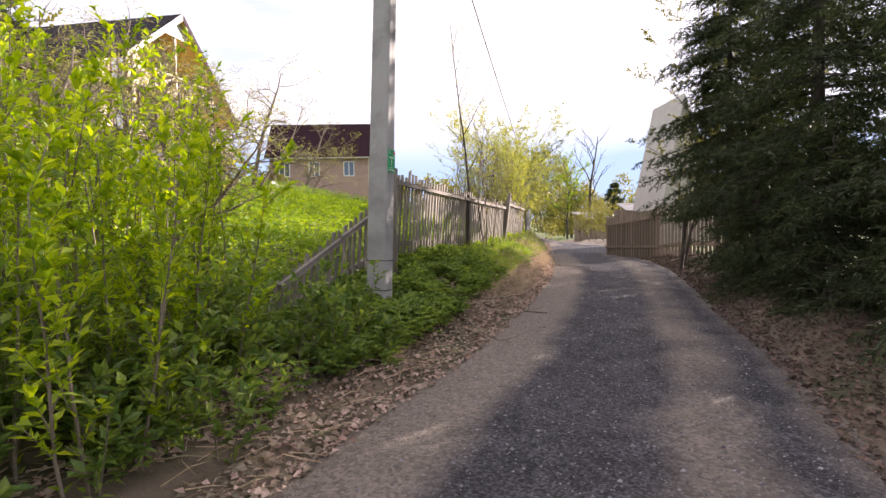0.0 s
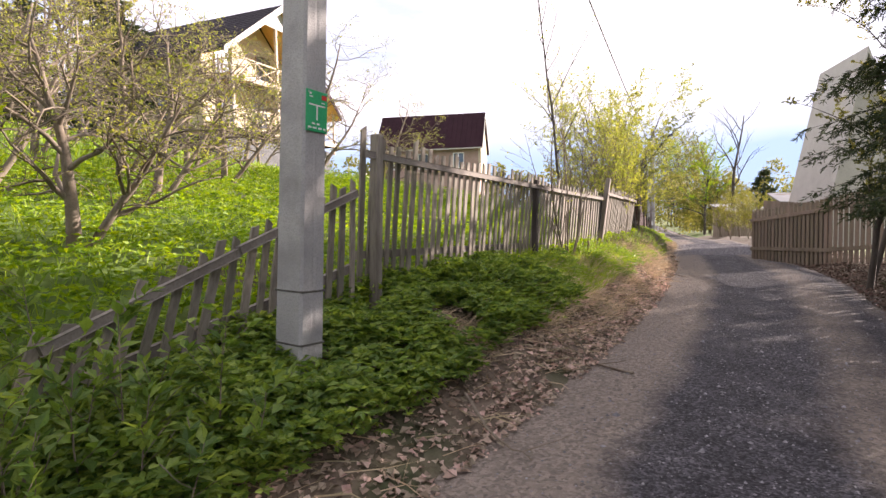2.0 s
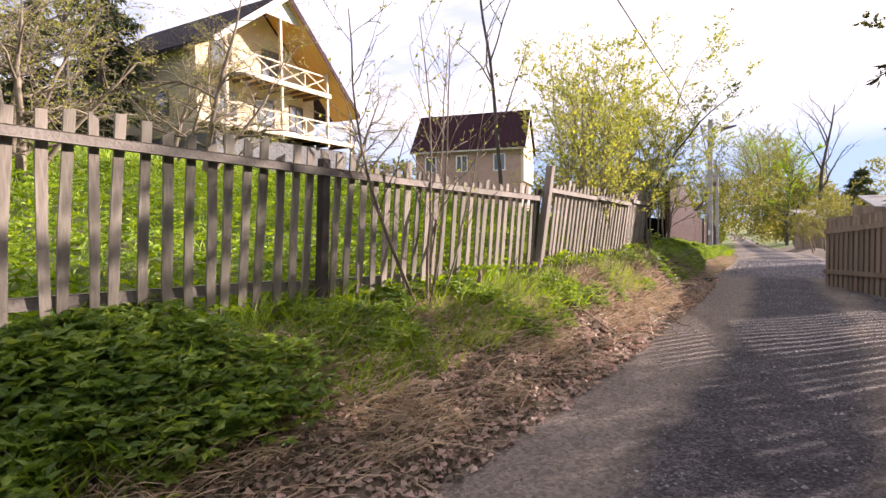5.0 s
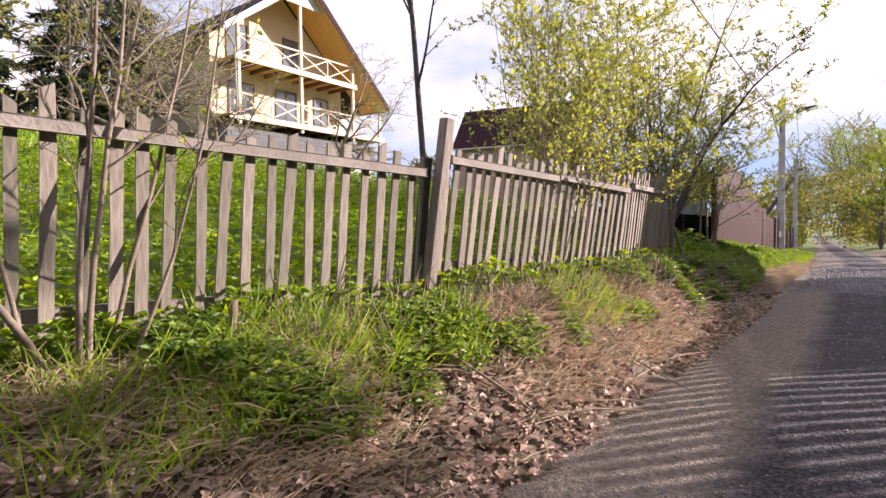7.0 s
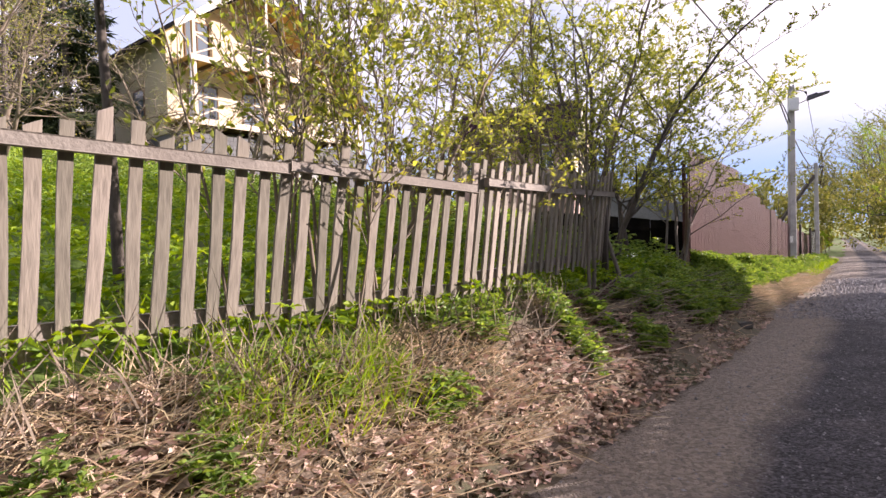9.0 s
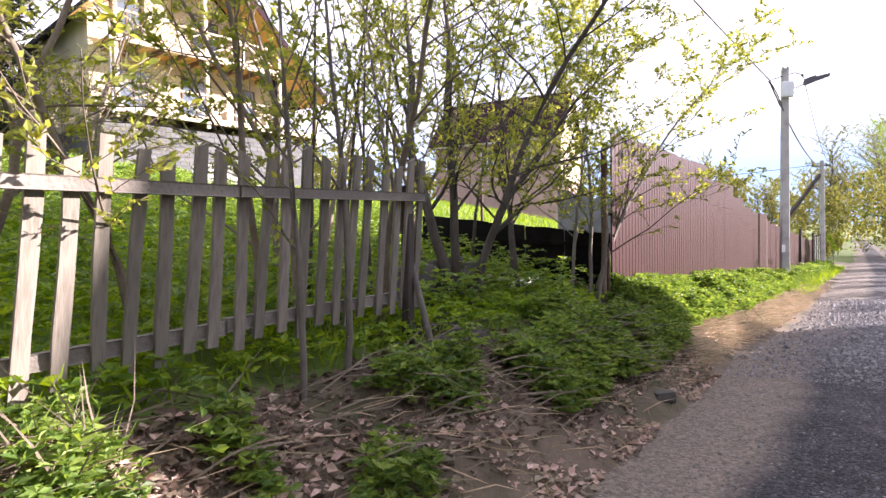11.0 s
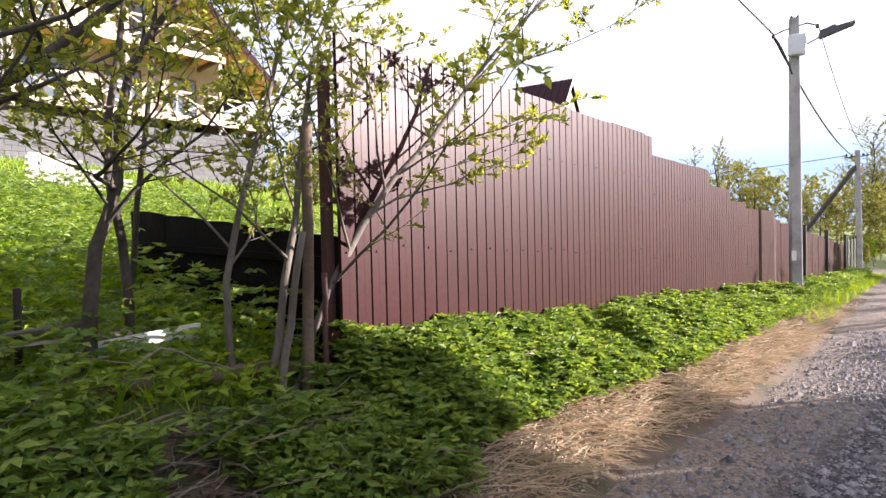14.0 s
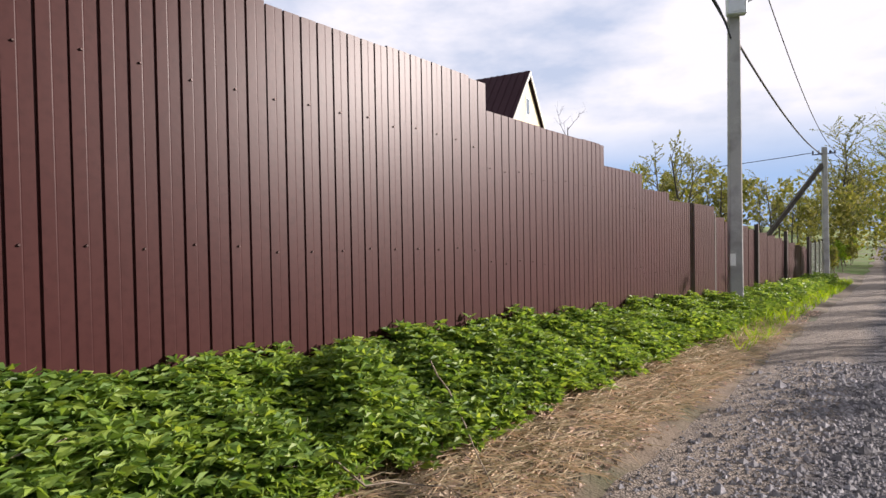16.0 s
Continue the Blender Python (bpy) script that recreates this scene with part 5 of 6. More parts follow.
def stalks(places, rg, name, label, length, width, lie, material, bend=0.4, category="grass"):
    """Narrow blades or stems; lie: 0 upright, 1 flat on the ground."""
    n = len(places)
    P = np.array(places)
    az = rg.uniform(0, math.tau, n)
    flat = np.clip(lie + rg.normal(0, 0.12, n), 0, 1)
    D = np.stack([np.cos(az) * (0.15 + flat), np.sin(az) * (0.15 + flat), 1.02 - flat], 1)
    D /= np.linalg.norm(D, axis=1, keepdims=True)
    S = np.cross(D, np.stack([np.sin(az), -np.cos(az), np.full(n, 0.8)], 1))
    S /= np.linalg.norm(S, axis=1, keepdims=True) + 1e-9
    ln = (length * rg.uniform(0.45, 1.3, n))[:, None]
    w = width * rg.uniform(0.6, 1.4, n)[:, None]
    down = np.array((0, 0, -1.0)) * bend
    m = P + D * ln * 0.55
    t = P + D * ln + down * ln * 0.35 + rg.normal(0, 0.06, (n, 3)) * ln
    t[:, 2] = np.maximum(t[:, 2], P[:, 2] + 0.01)
    lift = np.array((0, 0, 0.012))
    V = np.stack([P - S * w + lift, P + S * w + lift, m + S * w * 0.8 + lift, m - S * w * 0.8 + lift, t + lift], 1).reshape(-1, 3)
    i = np.arange(n)[:, None] * 5
    F = [tuple(f) for f in np.concatenate([i + np.array([[0, 1, 2]]), i + np.array([[0, 2, 3]]), i + np.array([[3, 2, 4]])], 1).reshape(-1, 3).tolist()]
    return stuff(name, V, F, material, label, category)


rg3 = np.random.default_rng(23)
stalks(seats(9000, 31.0, 43.0, 0.08, 0.46, rg3), rg3, "dry_grass", "bleached dry grass stems lying on the verge", 0.35, 0.0035, 0.85, M_STRAW)
stalks(seats(13000, 15.5, 25.0, 0.12, 0.95, rg3, patchy(0.8, -0.05)), rg3, "dry_grass", "tufts of dry straw-coloured grass on the bank", 0.26, 0.0028, 0.6, M_STRAW)
stalks(seats(2600, 13.6, 16.2, 0.3, 0.72, rg3, patchy(1.6, 0.05)), rg3, "dry_grass", "matted brown grass clump on the bank", 0.3, 0.003, 0.6, M_STRAW)
stalks(seats(1800, 8.0, 31.0, 0.0, 0.8, rg3), rg3, "dry_grass", "loose dry stalks scattered on the bank", 0.4, 0.004, 0.92, M_STRAW)
stalks(seats(5000, 15.0, 25.0, 0.4, 0.85, rg3, patchy(1.0, 0.12)), rg3, "grass", "green grass tufts on the bank", 0.26, 0.004, 0.2, M_GRASS)
stalks(seats(2600, 15.0, 19.8, 0.35, 1.05, rg3, patchy(1.3, -0.15)), rg3, "grass", "rough grass tufts below the picket fence", 0.36, 0.004, 0.3, M_GRASS)
stalks(seats(3000, 15.0, 19.5, 0.1, 0.9, rg3), rg3, "dry_grass", "dry grass and old stems on the bank", 0.3, 0.003, 0.75, M_STRAW)
stalks(seats(4000, 40.0, 62.0, 0.1, 0.8, rg3), rg3, "grass", "green grass verge by the pole", 0.25, 0.006, 0.25, M_GRASS)

stalks(seats(700, 24.0, 31.0, 0.2, 1.0, rg3), rg3, "dead_twigs", "brown dead twigs lying on the shaded bank", 0.55, 0.005, 0.8, M_TWIG, 0.2, "twigs")
stalks([(x, y, z + abs(rg3.normal(0, 0.07))) for x, y, z in seats(230, 28.8, 30.7, 0.45, 0.9, rg3)], rg3, "brushwood", "heap of cut brown brushwood by the log", 0.55, 0.004, 0.85, M_BARK, 0.3, "twigs")
stalks(seats(500, 19.5, 25.0, 0.55, 1.0, rg3), rg3, "dead_twigs", "thin dead stems standing at the fence foot", 0.45, 0.004, 0.25, M_TWIG, 0.1, "twigs")


def garden_places(n, rg, y0, y1, d0, d1, power):
    out = []
    for _ in range(n):
        y = rg.uniform(y0, y1)
        d = d0 + (d1 - d0) * rg.random() ** power
        x = table(y, FENCE_X) - d
        out.append((x, y, ground_z(x, y)))
    return out


rg4 = np.random.default_rng(24)
herb_patch(garden_places(24000, rg4, 9, 36, 0.0, 9.5, 1.25), rg4, M_GRASS, "garden_weeds", "bright green weeds covering the garden slope", 0.2, 0.08, 5)
# taller weeds in the darker herb colour, lowering the brightness of this part
herb_patch(garden_places(9000, rg4, 25.5, 37, 0.2, 11.0, 1.1), rg4, M_HERB, "garden_weeds", "taller dark green weeds that tone down the farther garden", 0.42, 0.08, 5)
stalks(garden_places(26000, rg4, 8, 36, 0.0, 12.0, 1.3), rg4, "garden_grass", "bright spring grass on the garden slope", 0.24, 0.008, 0.25, M_GRASS)
stalks(garden_places(20000, rg4, 8, 60, 8.0, 22.0, 0.9), rg4, "garden_grass", "sunny grass on the upper slope by the house", 0.32, 0.018, 0.25, M_GRASS)


def gravel(n, rg, y0=6, y1=40, big=0.0022):
    """Loose chippings as small uneven lumps."""
    y = rg.uniform(y0, y1, n)
    u = np.clip(rg.beta(2.0, 1.6, n), 0.02, 0.98)
    xl = np.interp(y, [a for a, _ in ROAD_L], [b for _, b in ROAD_L])
    w = np.interp(y, [a for a, _ in ROAD_W], [b for _, b in ROAD_W])
    x = xl + w * u
    z = np.array([ground_z(float(a), float(b)) for a, b in zip(x, y)]) + 0.006
    s = rg.gamma(2.0, big, n) + 0.003
    o = np.array([(1, 0, 0), (-1, 0, 0), (0, 1, 0), (0, -1, 0), (0, 0, 0.8)], float)
    V = np.stack([x, y, z], 1)[:, None, :] + o[None] * s[:, None, None] * rg.uniform(0.6, 1.4, (n, 5, 1))
    f = np.array([(0, 2, 4), (2, 1, 4), (1, 3, 4), (3, 0, 4)])
    F = (np.arange(n)[:, None, None] * 5 + f[None]).reshape(-1, 3)
    return stuff("gravel", V.reshape(-1, 3), F, M_STONE, "loose grey chippings on the lane", "gravel")


gravel(22000, np.random.default_rng(25))
gravel(26000, np.random.default_rng(26), 31, 40, 0.004)
gravel(12000, np.random.default_rng(27), 32, 40, 0.006)

# ---- tall leafy shrub at the lane corner ----
SHOOT = dict(depth=1, kids=(10,), leaf_level=0, leaves=25, segs=(8, 4), shrink=0.26, spread=0.55, wobble=0.1, trunk_wobble=0.5, lift=0.08, **{"from": (0.2,)})


def big_shrub():
    r = random.Random(77)
    stems = []
    for _ in range(115):
        x, y = r.uniform(-3.6, 0.3), r.uniform(8.0, 11.6)
        if x > -0.3 and y > 10.3:
            continue
        stems.append((x, y, r.uniform(1.7, 3.1) * (1.0 if x < -0.4 else 0.7), 0.012, r.uniform(-0.12, 0.18), r.uniform(-0.15, 0.1)))
    return tree("leafy_shrub", stems, "tall leafy shrub of upright shoots with bright green leaves", 78, SHOOT, M_TWIG, M_SHRUBLEAF, 0.07, "shrub", flat=0.55)


def low_shrub():
    """Knee-high leafy growth between the tall shoots and the lane."""
    r = random.Random(79)
    stems = []
    for _ in range(130):
        y = r.uniform(6.6, 11.6)
        off = r.uniform(0.3, 2.2)
        stems.append((table(y, ROAD_L) - off, y, r.uniform(0.3, 0.62) + 0.34 * min(off, 1.4), 0.007, r.uniform(-0.2, 0.35), r.uniform(-0.3, 0.3)))
    # same plant as the tall shoots; the darker herb colour stands in for shade
    return tree("leafy_shrub", stems, "low leafy shrub at the lane edge, coloured darker for shade", 80, dict(SHOOT, leaves=12, kids=(7,), spread=0.8, shrink=0.42), M_TWIG, M_HERB, 0.085, "shrub", flat=0.6)


low_shrub()
big_shrub()

# ---- distance ----
FAR = dict(depth=2, kids=(12, 8), leaf_level=1, leaves=15, segs=(8, 6, 4), shrink=0.45, spread=0.75, wobble=0.18, **{"from": (0.25, 0.15)})
r_far = random.Random(91)
for i in range(16):
    y = 74 + i * 5.5
    x = table(y, ROAD_L) + table(y, ROAD_W) + 0.9 + r_far.uniform(0, 2.0)
    tree("roadside_tree", [(x, y, r_far.uniform(8.0, 10.5) + 0.12 * (y - 74), 0.16, -0.02, 0.0)], "distant roadside tree with fresh olive-green leaves", 200 + i, dict(FAR, leaves=34, kids=(16, 9)), M_BARK, M_OLIVELEAF if i % 3 else M_GRASS, 0.13, group="distant trees")
for i in range(6):
    y = 98 + i * 6.0
    tree("roadside_tree", [(table(y, ROAD_L) - 1.6 - r_far.uniform(0, 1.5), y, r_far.uniform(9.0, 12.0), 0.14, 0.0, 0.0)], "tall distant tree beside the end of the lane", 520 + i, dict(FAR, leaves=34, kids=(16, 9)), M_BARK, M_OLIVELEAF, 0.14, group="distant trees")
for i in range(14):
    y = 60 + i * 4.6
    x = table(y, FENCE_X) - 2.0 - r_far.uniform(0, 6.0)
    tree("roadside_tree", [(x, y, r_far.uniform(3.5, 6.0), 0.1, 0.0, 0.0)], "low distant tree with fresh leaves behind the far fence", 230 + i, dict(FAR, leaves=24), M_BARK, M_OLIVELEAF, 0.085, group="distant trees")
for i, (x, y, h) in enumerate(((14.3, 47.0, 3.2), (13.3, 44.0, 2.2), (13.5, 48.5, 2.4), (14.4, 52.0, 3.0), (15.2, 58.0, 3.4), (13.0, 41.2, 1.6))):
    tree("bush", [(x, y, h, 0.05, 0.0, 0.0), (x + 0.6, y + 0.4, h * 0.8, 0.04, 0.2, 0.0), (x - 0.5, y, h * 0.8, 0.04, -0.2, 0.0)], "yellow-green bush beyond the board fence", 250 + i, dict(FAR, leaves=8), M_TWIG, M_OLIVELEAF, 0.08, "shrub", "far bushes")
tree("bare_tree", [(16.3, 62.0, 10.5, 0.2, 0.0, 0.0)], "tall leafless tree standing in the distance", 270, dict(depth=3, kids=(7, 5, 4), leaf_level=9, leaves=0, spread=0.6, shrink=0.5, **{"from": (0.4, 0.2, 0.2)}), M_BARK)
tree("bare_tree", [(-10.5, 88.0, 9.5, 0.2, 0.0, 0.0)], "leafless garden tree beyond the metal fence", 271, dict(depth=3, kids=(9, 6, 5), leaf_level=9, leaves=0, spread=0.8, shrink=0.5), M_BARK)
conifer(19.5, 64.0, 6.5, 2.0, 0.6, "small distant dark spruce", 280, dense=0.5, group="distant spruces", needle_size=0.4, sprays=3)
for i, (x, y, h) in enumerate(((-21.0, 34.0, 15.0), (-25.0, 30.0, 14.0), (-24.0, 22.0, 13.0), (-29.0, 36.0, 15.0))):
    conifer(x, y, h, 3.0, 0.8, "tall spruce beyond the garden, near the house", 290 + i, dense=0.45, group="garden spruces", needle_size=0.42, sprays=3)
for i, (x, y, h) in enumerate(((-17.0, 20.0, 8.0), (-15.0, 14.5, 7.0), (-20.0, 16.0, 9.0), (-13.5, 25.0, 6.5), (-18.5, 30.5, 8.0))):
    tree("garden_tree", [(x, y, h, 0.13, 0.0, 0.0)], "garden tree with young green leaves on the slope", 310 + i, FAR, M_BARK, M_OLIVELEAF, 0.16, group="garden trees")


def far_wood(name, pts, h0, h1, seed, label, dense=130, size=0.75):
    """A belt of far trees: clumped leaves with an uneven top along a line on the ground."""
    rg = np.random.default_rng(seed)
    P, D = [], []
    for (x0, y0), (x1, y1) in zip(pts, pts[1:]):
        ln = math.hypot(x1 - x0, y1 - y0)
        for _ in range(int(ln * 1.1)):
            u = rg.random()
            cx, cy = x0 + (x1 - x0) * u + rg.normal(0, 3), y0 + (y1 - y0) * u + rg.normal(0, 3)
            top = rg.uniform(h0, h1)
            wide = top * rg.uniform(0.2, 0.34)
            z = ground_z(cx, cy)
            m = dense
            a = rg.uniform(0, math.tau, m)
            q = rg.random(m) ** 0.5
            zz = rg.random(m) ** 0.7
            rad = wide * np.sin(np.clip(0.12 + zz * 0.88, 0, 1) * math.pi * 0.97) ** 0.6 * q
            P.append(np.stack([cx + np.cos(a) * rad, cy + np.sin(a) * rad, z + top * (0.05 + 0.95 * zz)], 1))
            D.append(rg.normal(0, 1, (m, 3)))
    P, D = np.concatenate(P), np.concatenate(D)
    D /= np.linalg.norm(D, axis=1, keepdims=True)
    V, F = leaf_cards(P, D, size, rg, aspect=0.6)
    return stuff(name, V, F, M_OLIVELEAF, label, "trees")


far_wood("far_woods", [(-70, 120), (-20, 125), (8, 130)], 5, 10, 5, "far belt of trees with fresh leaves behind the gardens")
far_wood("far_woods", [(8, 160), (24, 165), (60, 150), (90, 110)], 7, 13, 6, "far belt of trees at the end of the lane")
far_wood("far_woods", [(-90, 20), (-60, 60), (-70, 120)], 8, 14, 7, "far belt of trees behind the hill")
far_wood("far_woods", [(-60, -40), (0, -60), (60, -30), (60, 40), (90, 110)], 7, 12, 8, "belt of trees round the village edge", 90)
far_wood("far_woods", [(11.5, 88), (17, 84), (26, 82)], 4, 9, 9, "trees and bushes where the lane bends away", 700, 0.3)
tree("bush", [(-11.6, 48.6, 2.4, 0.05, 0.0, 0.0), (-11.0, 48.9, 2.2, 0.05, 0.1, 0.1), (-12.2, 48.4, 2.1, 0.05, -0.1, 0.0)], "rounded olive-green bush beside the hill house", 262, dict(FAR, leaves=40), M_TWIG, M_OLIVELEAF, 0.07, "shrub", "far bushes")

for i in range(13):
    y = 56 + i * 4.5
    x = table(y, ROAD_L) + table(y, ROAD_W) + 0.7 + r_far.uniform(0, 0.8)
    tree("bush", [(x, y, r_far.uniform(1.6, 3.0), 0.04, 0.0, 0.0), (x + 0.7, y + 0.5, 2.4, 0.03, 0.15, 0.0)], "olive-green bush on the verge of the far lane", 430 + i, dict(FAR, leaves=12, kids=(9, 6), segs=(6, 4, 3)), M_TWIG, M_OLIVELEAF, 0.12, "shrub", "far bushes")
for i in range(9):
    y = 67 + i * 4.2
    x = table(y, ROAD_L) - 0.9 - r_far.uniform(0, 0.6)
    tree("bush", [(x, y, r_far.uniform(1.2, 2.2), 0.03, 0.0, 0.0), (x - 0.5, y + 0.3, 1.4, 0.03, -0.2, 0.0)], "small green verge bush by the far lane", 400 + i, dict(FAR, leaves=14, kids=(9, 6)), M_TWIG, M_GRASS if i % 2 else M_OLIVELEAF, 0.1, "shrub", "far bushes")

# ---- clutter at the fence gap ----
def tarred_panel():
    base = thing("tarred_panel", pose(2.3, 31.35, 1.0, 0, 0, 0), "low wall of black tarred felt sheets at the metal fence", "panel")
    n = 5
    for i in range(n):
        bm = bmesh.new()
        x0, x1 = i * 0.59, (i + 1) * 0.59 - 0.01
        t0, t1 = 1.07 - 0.067 * i, 1.07 - 0.067 * (i + 1) + 0.012
        prism(bm, [(x0, 0, -0.5), (x1, 0, -0.5), (x1, 0, t1), (x0 + 0.3, 0, (t0 + t1) / 2 + 0.012), (x0, 0, t0)], (0, 0.004 * (i % 2), 0), (0, 0.02 + 0.004 * (i % 2), 0))
        link("sheet", bm, M_TAR, base)
    for zz in (0.1, 0.42, 0.75):
        bm = bmesh.new()
        beam(bm, (0, -0.02, zz), (2.9, -0.02, zz - 0.16), 0.03, 0.05, bevel=0.004)
        link("batten", bm, M_TAR, base)
    bm = bmesh.new()
    beam(bm, (2.93, 0.03, -0.4), (2.95, 0.03, 0.75), 0.1, 0.05)
    link("post", bm, M_TAR, base)
    return base


tarred_panel()


def log(a, b, r0, r1, label, material, seed, name="log"):
    rr = random.Random(seed)
    a, b = Vector(a), Vector(b)
    bm = bmesh.new()
    n = 6
    pts = [a.lerp(b, i / n) + Vector((rr.uniform(-1, 1), rr.uniform(-1, 1), rr.uniform(-1, 1))) * r0 * 0.25 for i in range(n + 1)]
    rod(bm, pts, [r0 + (r1 - r0) * i / n for i in range(n + 1)], 9)
    return tagged(link(name, bm, material, None, smooth=True), label, "log" if name == "log" else "post")


def on(x, y, h=0.0):
    return (x, y, ground_z(x, y) + h)


log(on(4.72, 29.75, 0.08), on(5.2, 30.85, 0.14), 0.055, 0.05, "peeled pale log lying beside the tarred panel", M_LOG, 1)
log(on(4.5, 29.3, 0.06), on(4.75, 30.3, 0.08), 0.045, 0.04, "grey broken log on the ground under the trees", M_PALEBARK, 2)
log(on(5.34, 30.8, -0.2), (5.36, 30.83, 2.45), 0.036, 0.032, "brown round post by the metal fence corner", M_LOG, 3, "post")
log(on(5.37, 30.93, -0.2), (5.37, 30.93, 1.55), 0.018, 0.018, "thin rusty red pipe post at the fence corner", M_SHEET_RED, 4, "post")
log(on(5.3, 30.6, -0.1), (5.42, 30.72, 1.8), 0.026, 0.02, "pale peeled stem leaning by the fence corner", M_PALEBARK, 5, "post")
log(on(1.8, 34.5, -0.2), on(1.8, 34.5, 1.5), 0.03, 0.03, "rusty thin post standing in the garden grass", M_SHEET_RED, 6, "post")


def slab(m, size, label, material, name="slab", category="slab"):
    rr = random.Random(label)
    bm = bmesh.new()
    box(bm, (-size[0] / 2, -size[1] / 2, 0), (size[0] / 2, size[1] / 2, size[2]), 0.012)
    for v in bm.verts:
        v.co += Vector((rr.uniform(-1, 1), rr.uniform(-1, 1), rr.uniform(-1, 1))) * 0.012
    bm.transform(m)
    return tagged(link(name, bm, material), label, category)


def at_ground(x, y, dz=0.0, rx=0, ry=0, rz=0):
    return pose(x, y, ground_z(x, y) + dz, rx, ry, rz)


def slab_wall():
    """Old grey slabs set on edge in a low row, with stakes behind."""
    rr = random.Random(9)
    base = thing("slab_wall", at_ground(4.12, 27.95, -0.1, 0, 0, 86), "low row of weathered grey slabs set on edge", "wall")
    for k, (w, h) in enumerate(((0.62, 0.5), (0.6, 0.52), (0.5, 0.47))):
        bm = bmesh.new()
        box(bm, (0, -0.02, 0), (w - 0.015, 0.02, h), 0.008)
        for v in bm.verts:
            v.co += Vector((rr.uniform(-0.01, 0.01), rr.uniform(-0.006, 0.006), rr.uniform(-0.012, 0.012)))
        bm.transform(pose(k * 0.61, 0, 0, rr.uniform(-5, 5), rr.uniform(-1.5, 1.5), rr.uniform(-3, 3)))
        link("slab", bm, M_OLDCONCRETE, base)
        bm = bmesh.new()
        rod(bm, [(k * 0.61 + 0.58, 0.06, -0.1), (k * 0.61 + 0.585, 0.065, h + 0.06)], [0.022, 0.02], 7)
        link("stake", bm, M_DARKWOOD, base)
    return base


slab_wall()
slab(at_ground(4.36, 29.75, 0.24, 0, 1, 86), (1.0, 0.11, 0.024), "grey plank resting across the slabs and log", M_PICKET, "plank", "plank")
slab(at_ground(4.28, 29.7, 0.29, 0, -2, 82), (0.8, 0.09, 0.022), "pale weathered plank lying on another plank", M_RAIL, "plank", "plank")
slab(at_ground(4.5, 30.25, 0.1, 12, -3, 86), (0.75, 0.018, 0.1), "white-painted board lying on edge among the logs", M_WHITE, "sheet_scrap", "scrap")
for i, (x, y, w, d, h, rz) in enumerate(((4.75, 27.75, 0.45, 0.3, 0.16, 20), (4.85, 28.0, 0.3, 0.25, 0.12, 50), (4.6, 28.1, 0.4, 0.22, 0.14, 100), (4.98, 27.55, 0.25, 0.2, 0.1, 5))):
    slab(at_ground(x, y, -0.04, 8 * (i - 1), 6, rz), (w, d, h), "broken grey rubble block at the fence end", M_OLDCONCRETE, "rubble_block", "rubble")
slab(at_ground(6.25, 29.5, -0.02, 0, 0, 30), (0.2, 0.14, 0.1), "grey stone at the road edge", M_OLDCONCRETE, "stone", "stone")


def brick_heap():
    """A stack of bricks, stepping down towards one end."""
    x0, y0 = -6.95, 33.9
    base = thing("brick_heap", at_ground(x0, y0, -0.08, 0, 0, 67), "stepped stack of pale white bricks on the garden slope", "bricks")
    bm = bmesh.new()
    box(bm, (-0.125, -0.06, 0), (0.125, 0.06, 0.068), 0.005)
    me = bpy.data.meshes.new("brick")
    bm.to_mesh(me)
    bm.free()
    me.materials.append(M_WHITEBRICK)
    rr = random.Random(8)
    for lay in range(12):
        for i in range(8 if lay < 4 else 6 if lay < 7 else 4 if lay < 10 else 2):
            for j in range(2):
                ob = new("brick", me)
                ob.parent = base
                ob.matrix_local = pose(i * 0.258 + (0.06 if lay % 2 else 0) + rr.uniform(-0.012, 0.012), j * 0.126 + rr.uniform(-0.01, 0.01), lay * 0.07, 0, 0, rr.uniform(-3, 3))
    return base


brick_heap()


def rendered_wall():
    """Pale broken wall standing in the next garden."""
    base = thing("garden_wall", at_ground(0.6, 43.0, -0.3, 0, 0, 12), "pale rendered garden wall with a ragged top", "wall")
    rr = random.Random(6)
    top = [(x * 0.3, 0, 2.2 + rr.uniform(-0.12, 0.12) - 0.05 * x) for x in range(15)]
    bm = bmesh.new()
    prism(bm, [(4.2, 0, 0), *[(a, b, c) for a, b, c in reversed(top)], (0, 0, 0)], (0, 0, 0), (0, 0.25, 0))
    link("wall", bm, M_BLOCK, base)
    return base


rendered_wall()


# ---- fallen sticks by the road ----
def stick(pts, r0, label, seed):
    V, F = [], []
    rr = random.Random(seed)
    P = [np.array((x, y, ground_z(x, y) + 0.02 + h)) for x, y, h in pts]
    full = []
    for a, b in zip(P, P[1:]):
        for k in range(4):
            full.append(a + (b - a) * k / 4 + np.array([rr.gauss(0, 0.008) for _ in range(3)]))
    full.append(P[-1])
    tube(V, F, full, [r0 * (1 - 0.7 * i / len(full)) for i in range(len(full))], 5)
    for k in range(3):
        i = rr.randrange(2, len(full) - 1)
        d = np.array((rr.gauss(0, 1), rr.gauss(0, 1), 0.3))
        tube(V, F, [full[i], full[i] + d * 0.12, full[i] + d * 0.2 + np.array((0, 0, 0.02))], [r0 * 0.4, r0 * 0.3, r0 * 0.15], 4)
    return tagged(new("stick", raw_mesh("stick", V, F, M_TWIG, True)), label, "stick", "fallen sticks")


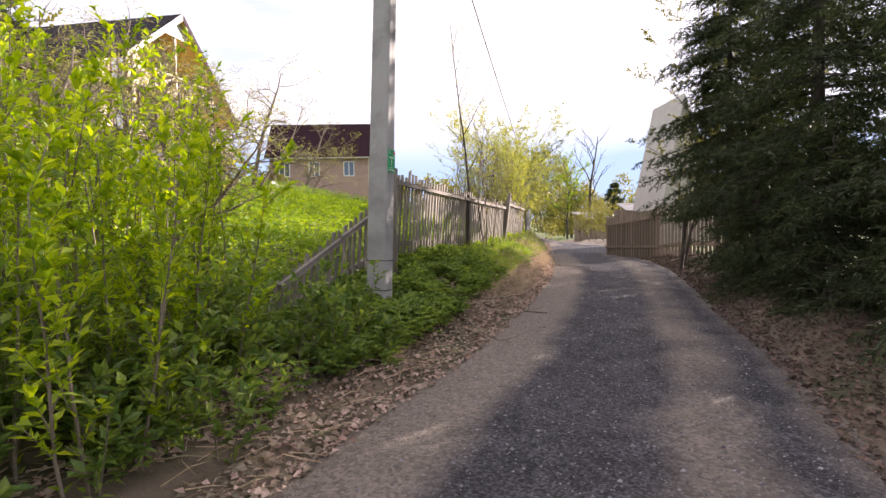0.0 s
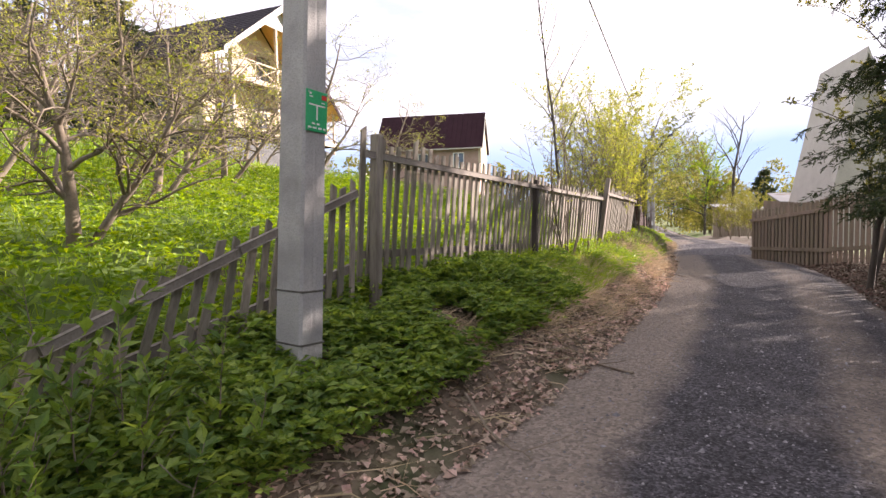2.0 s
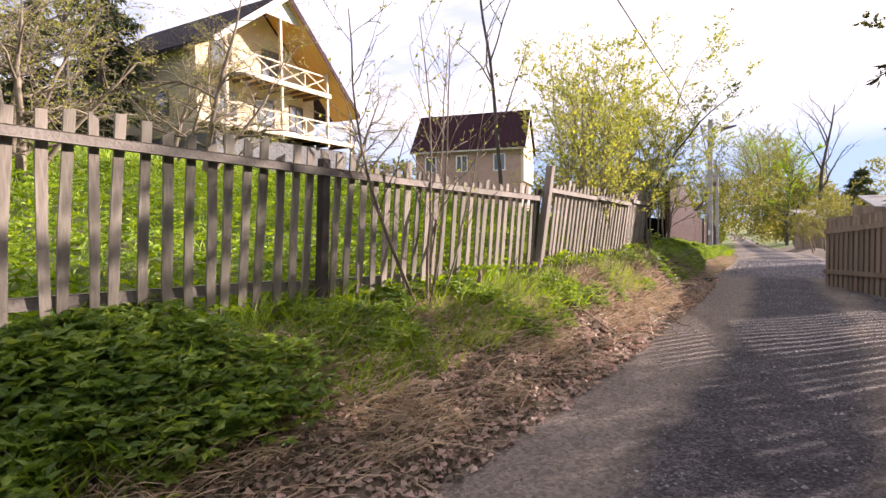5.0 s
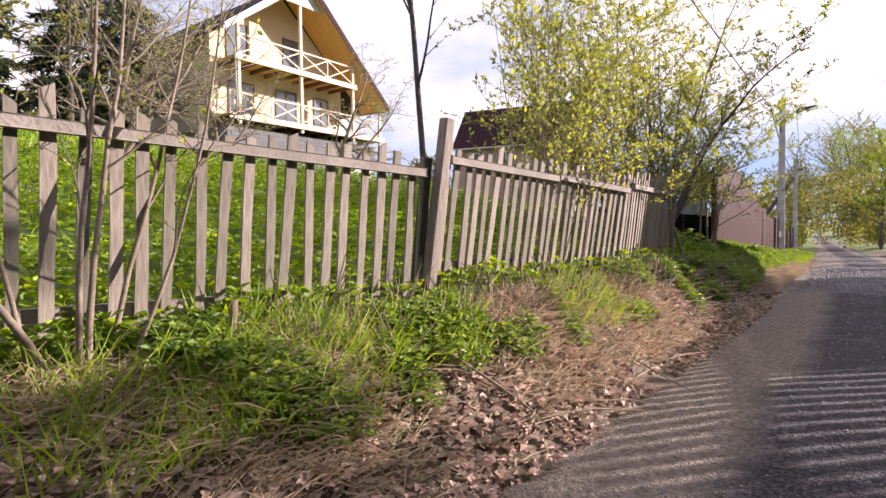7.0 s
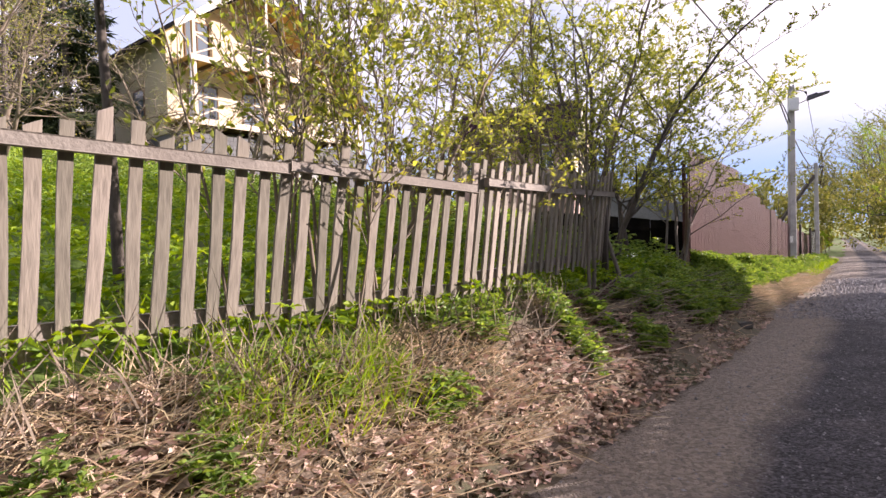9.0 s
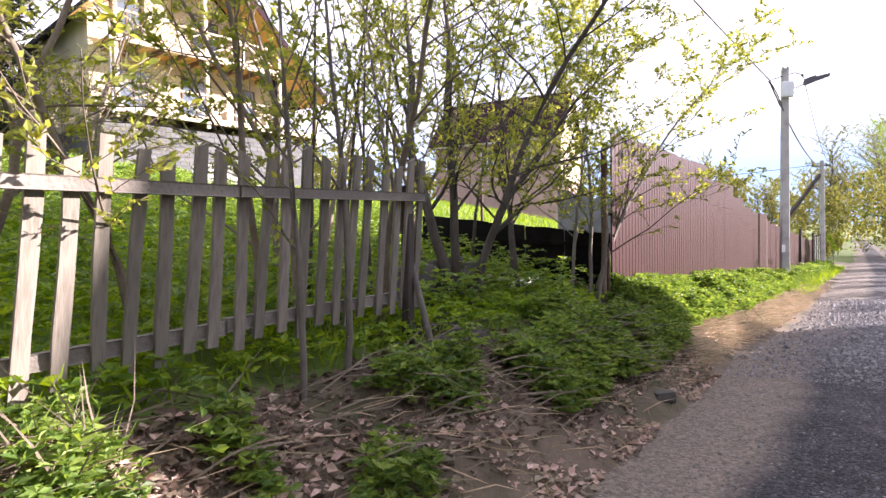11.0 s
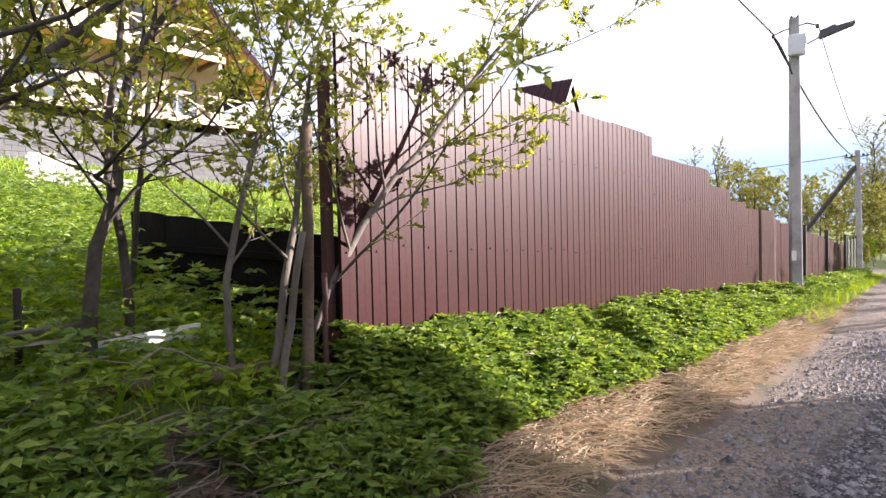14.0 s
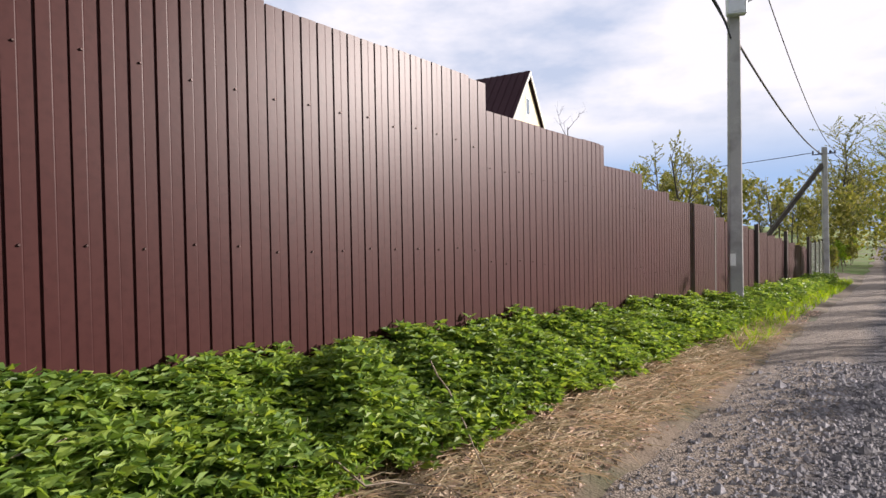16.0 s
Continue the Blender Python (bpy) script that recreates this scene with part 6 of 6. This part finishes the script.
stick([(3.55, 14.4, 0), (3.15, 14.95, 0.0), (2.98, 15.7, 0.05)], 0.013, "thin grey stick lying at the road edge", 1)
stick([(3.15, 15.0, 0), (2.75, 15.1, 0.03)], 0.009, "forked dry twig on the leaf litter", 2)
stick([(4.0, 20.2, 0.1), (4.5, 20.5, 0.02), (5.1, 21.4, 0.0)], 0.011, "pale bent stick across the road edge", 3)
stick([(4.2, 22.3, 0.1), (4.9, 22.2, 0.03), (5.4, 21.7, 0.05)], 0.01, "pale stick lying over dry leaves", 4)
stick([(5.7, 31.5, 0.35), (6.0, 32.2, 0.3), (6.05, 32.9, 0.35)], 0.01, "dry pale stalk fallen over the herbs", 5)
stick([(6.2, 33.6, 0.34), (6.7, 33.9, 0.2), (6.9, 34.4, 0.1)], 0.008, "bent straw-coloured stalk over the herbs", 6)
stick([(6.35, 35.0, 0.36), (6.8, 34.7, 0.25), (7.1, 34.55, 0.05)], 0.007, "dry hogweed stalk lying over the verge", 7)
stick([(2.2, 13.0, 0.1), (2.5, 12.6, 0.05), (2.75, 12.4, 0.0)], 0.012, "dark curved twig on the leaf litter", 8)
stick([(5.0, 29.6, 0.05), (5.2, 30.0, 0.35), (5.35, 30.3, 0.25)], 0.01, "dry branch arching over the log", 9)
log(on(3.25, 19.15, -0.1), on(3.27, 19.17, 0.3), 0.025, 0.022, "small cut stump on the bank by the fence", M_LOG, 12)


# ---- wire mesh fence by the far pole ----
def mesh_fence():
    base = thing("wire_fence", pose(9.1, 57.8, table(57.8, FENCE_Z), 0, 0, 84), "grey wire mesh fence by the far pole", "fence")
    for i in range(6):
        bm = bmesh.new()
        rod(bm, [(i * 2.0, 0, -0.3), (i * 2.0, 0, 1.7)], [0.04, 0.04], 7)
        link("post", bm, M_BARK, base)
    bm = bmesh.new()
    for k in range(11):
        rod(bm, [(0, 0, 0.1 + k * 0.15), (10, 0, 0.1 + k * 0.15 - 0.2)], [0.006, 0.006], 3)
    for k in range(60):
        rod(bm, [(k * 0.165, 0, 0.0), (k * 0.165, 0, 1.6)], [0.006, 0.006], 3)
    link("mesh", bm, M_STEEL, base)
    return base


mesh_fence()
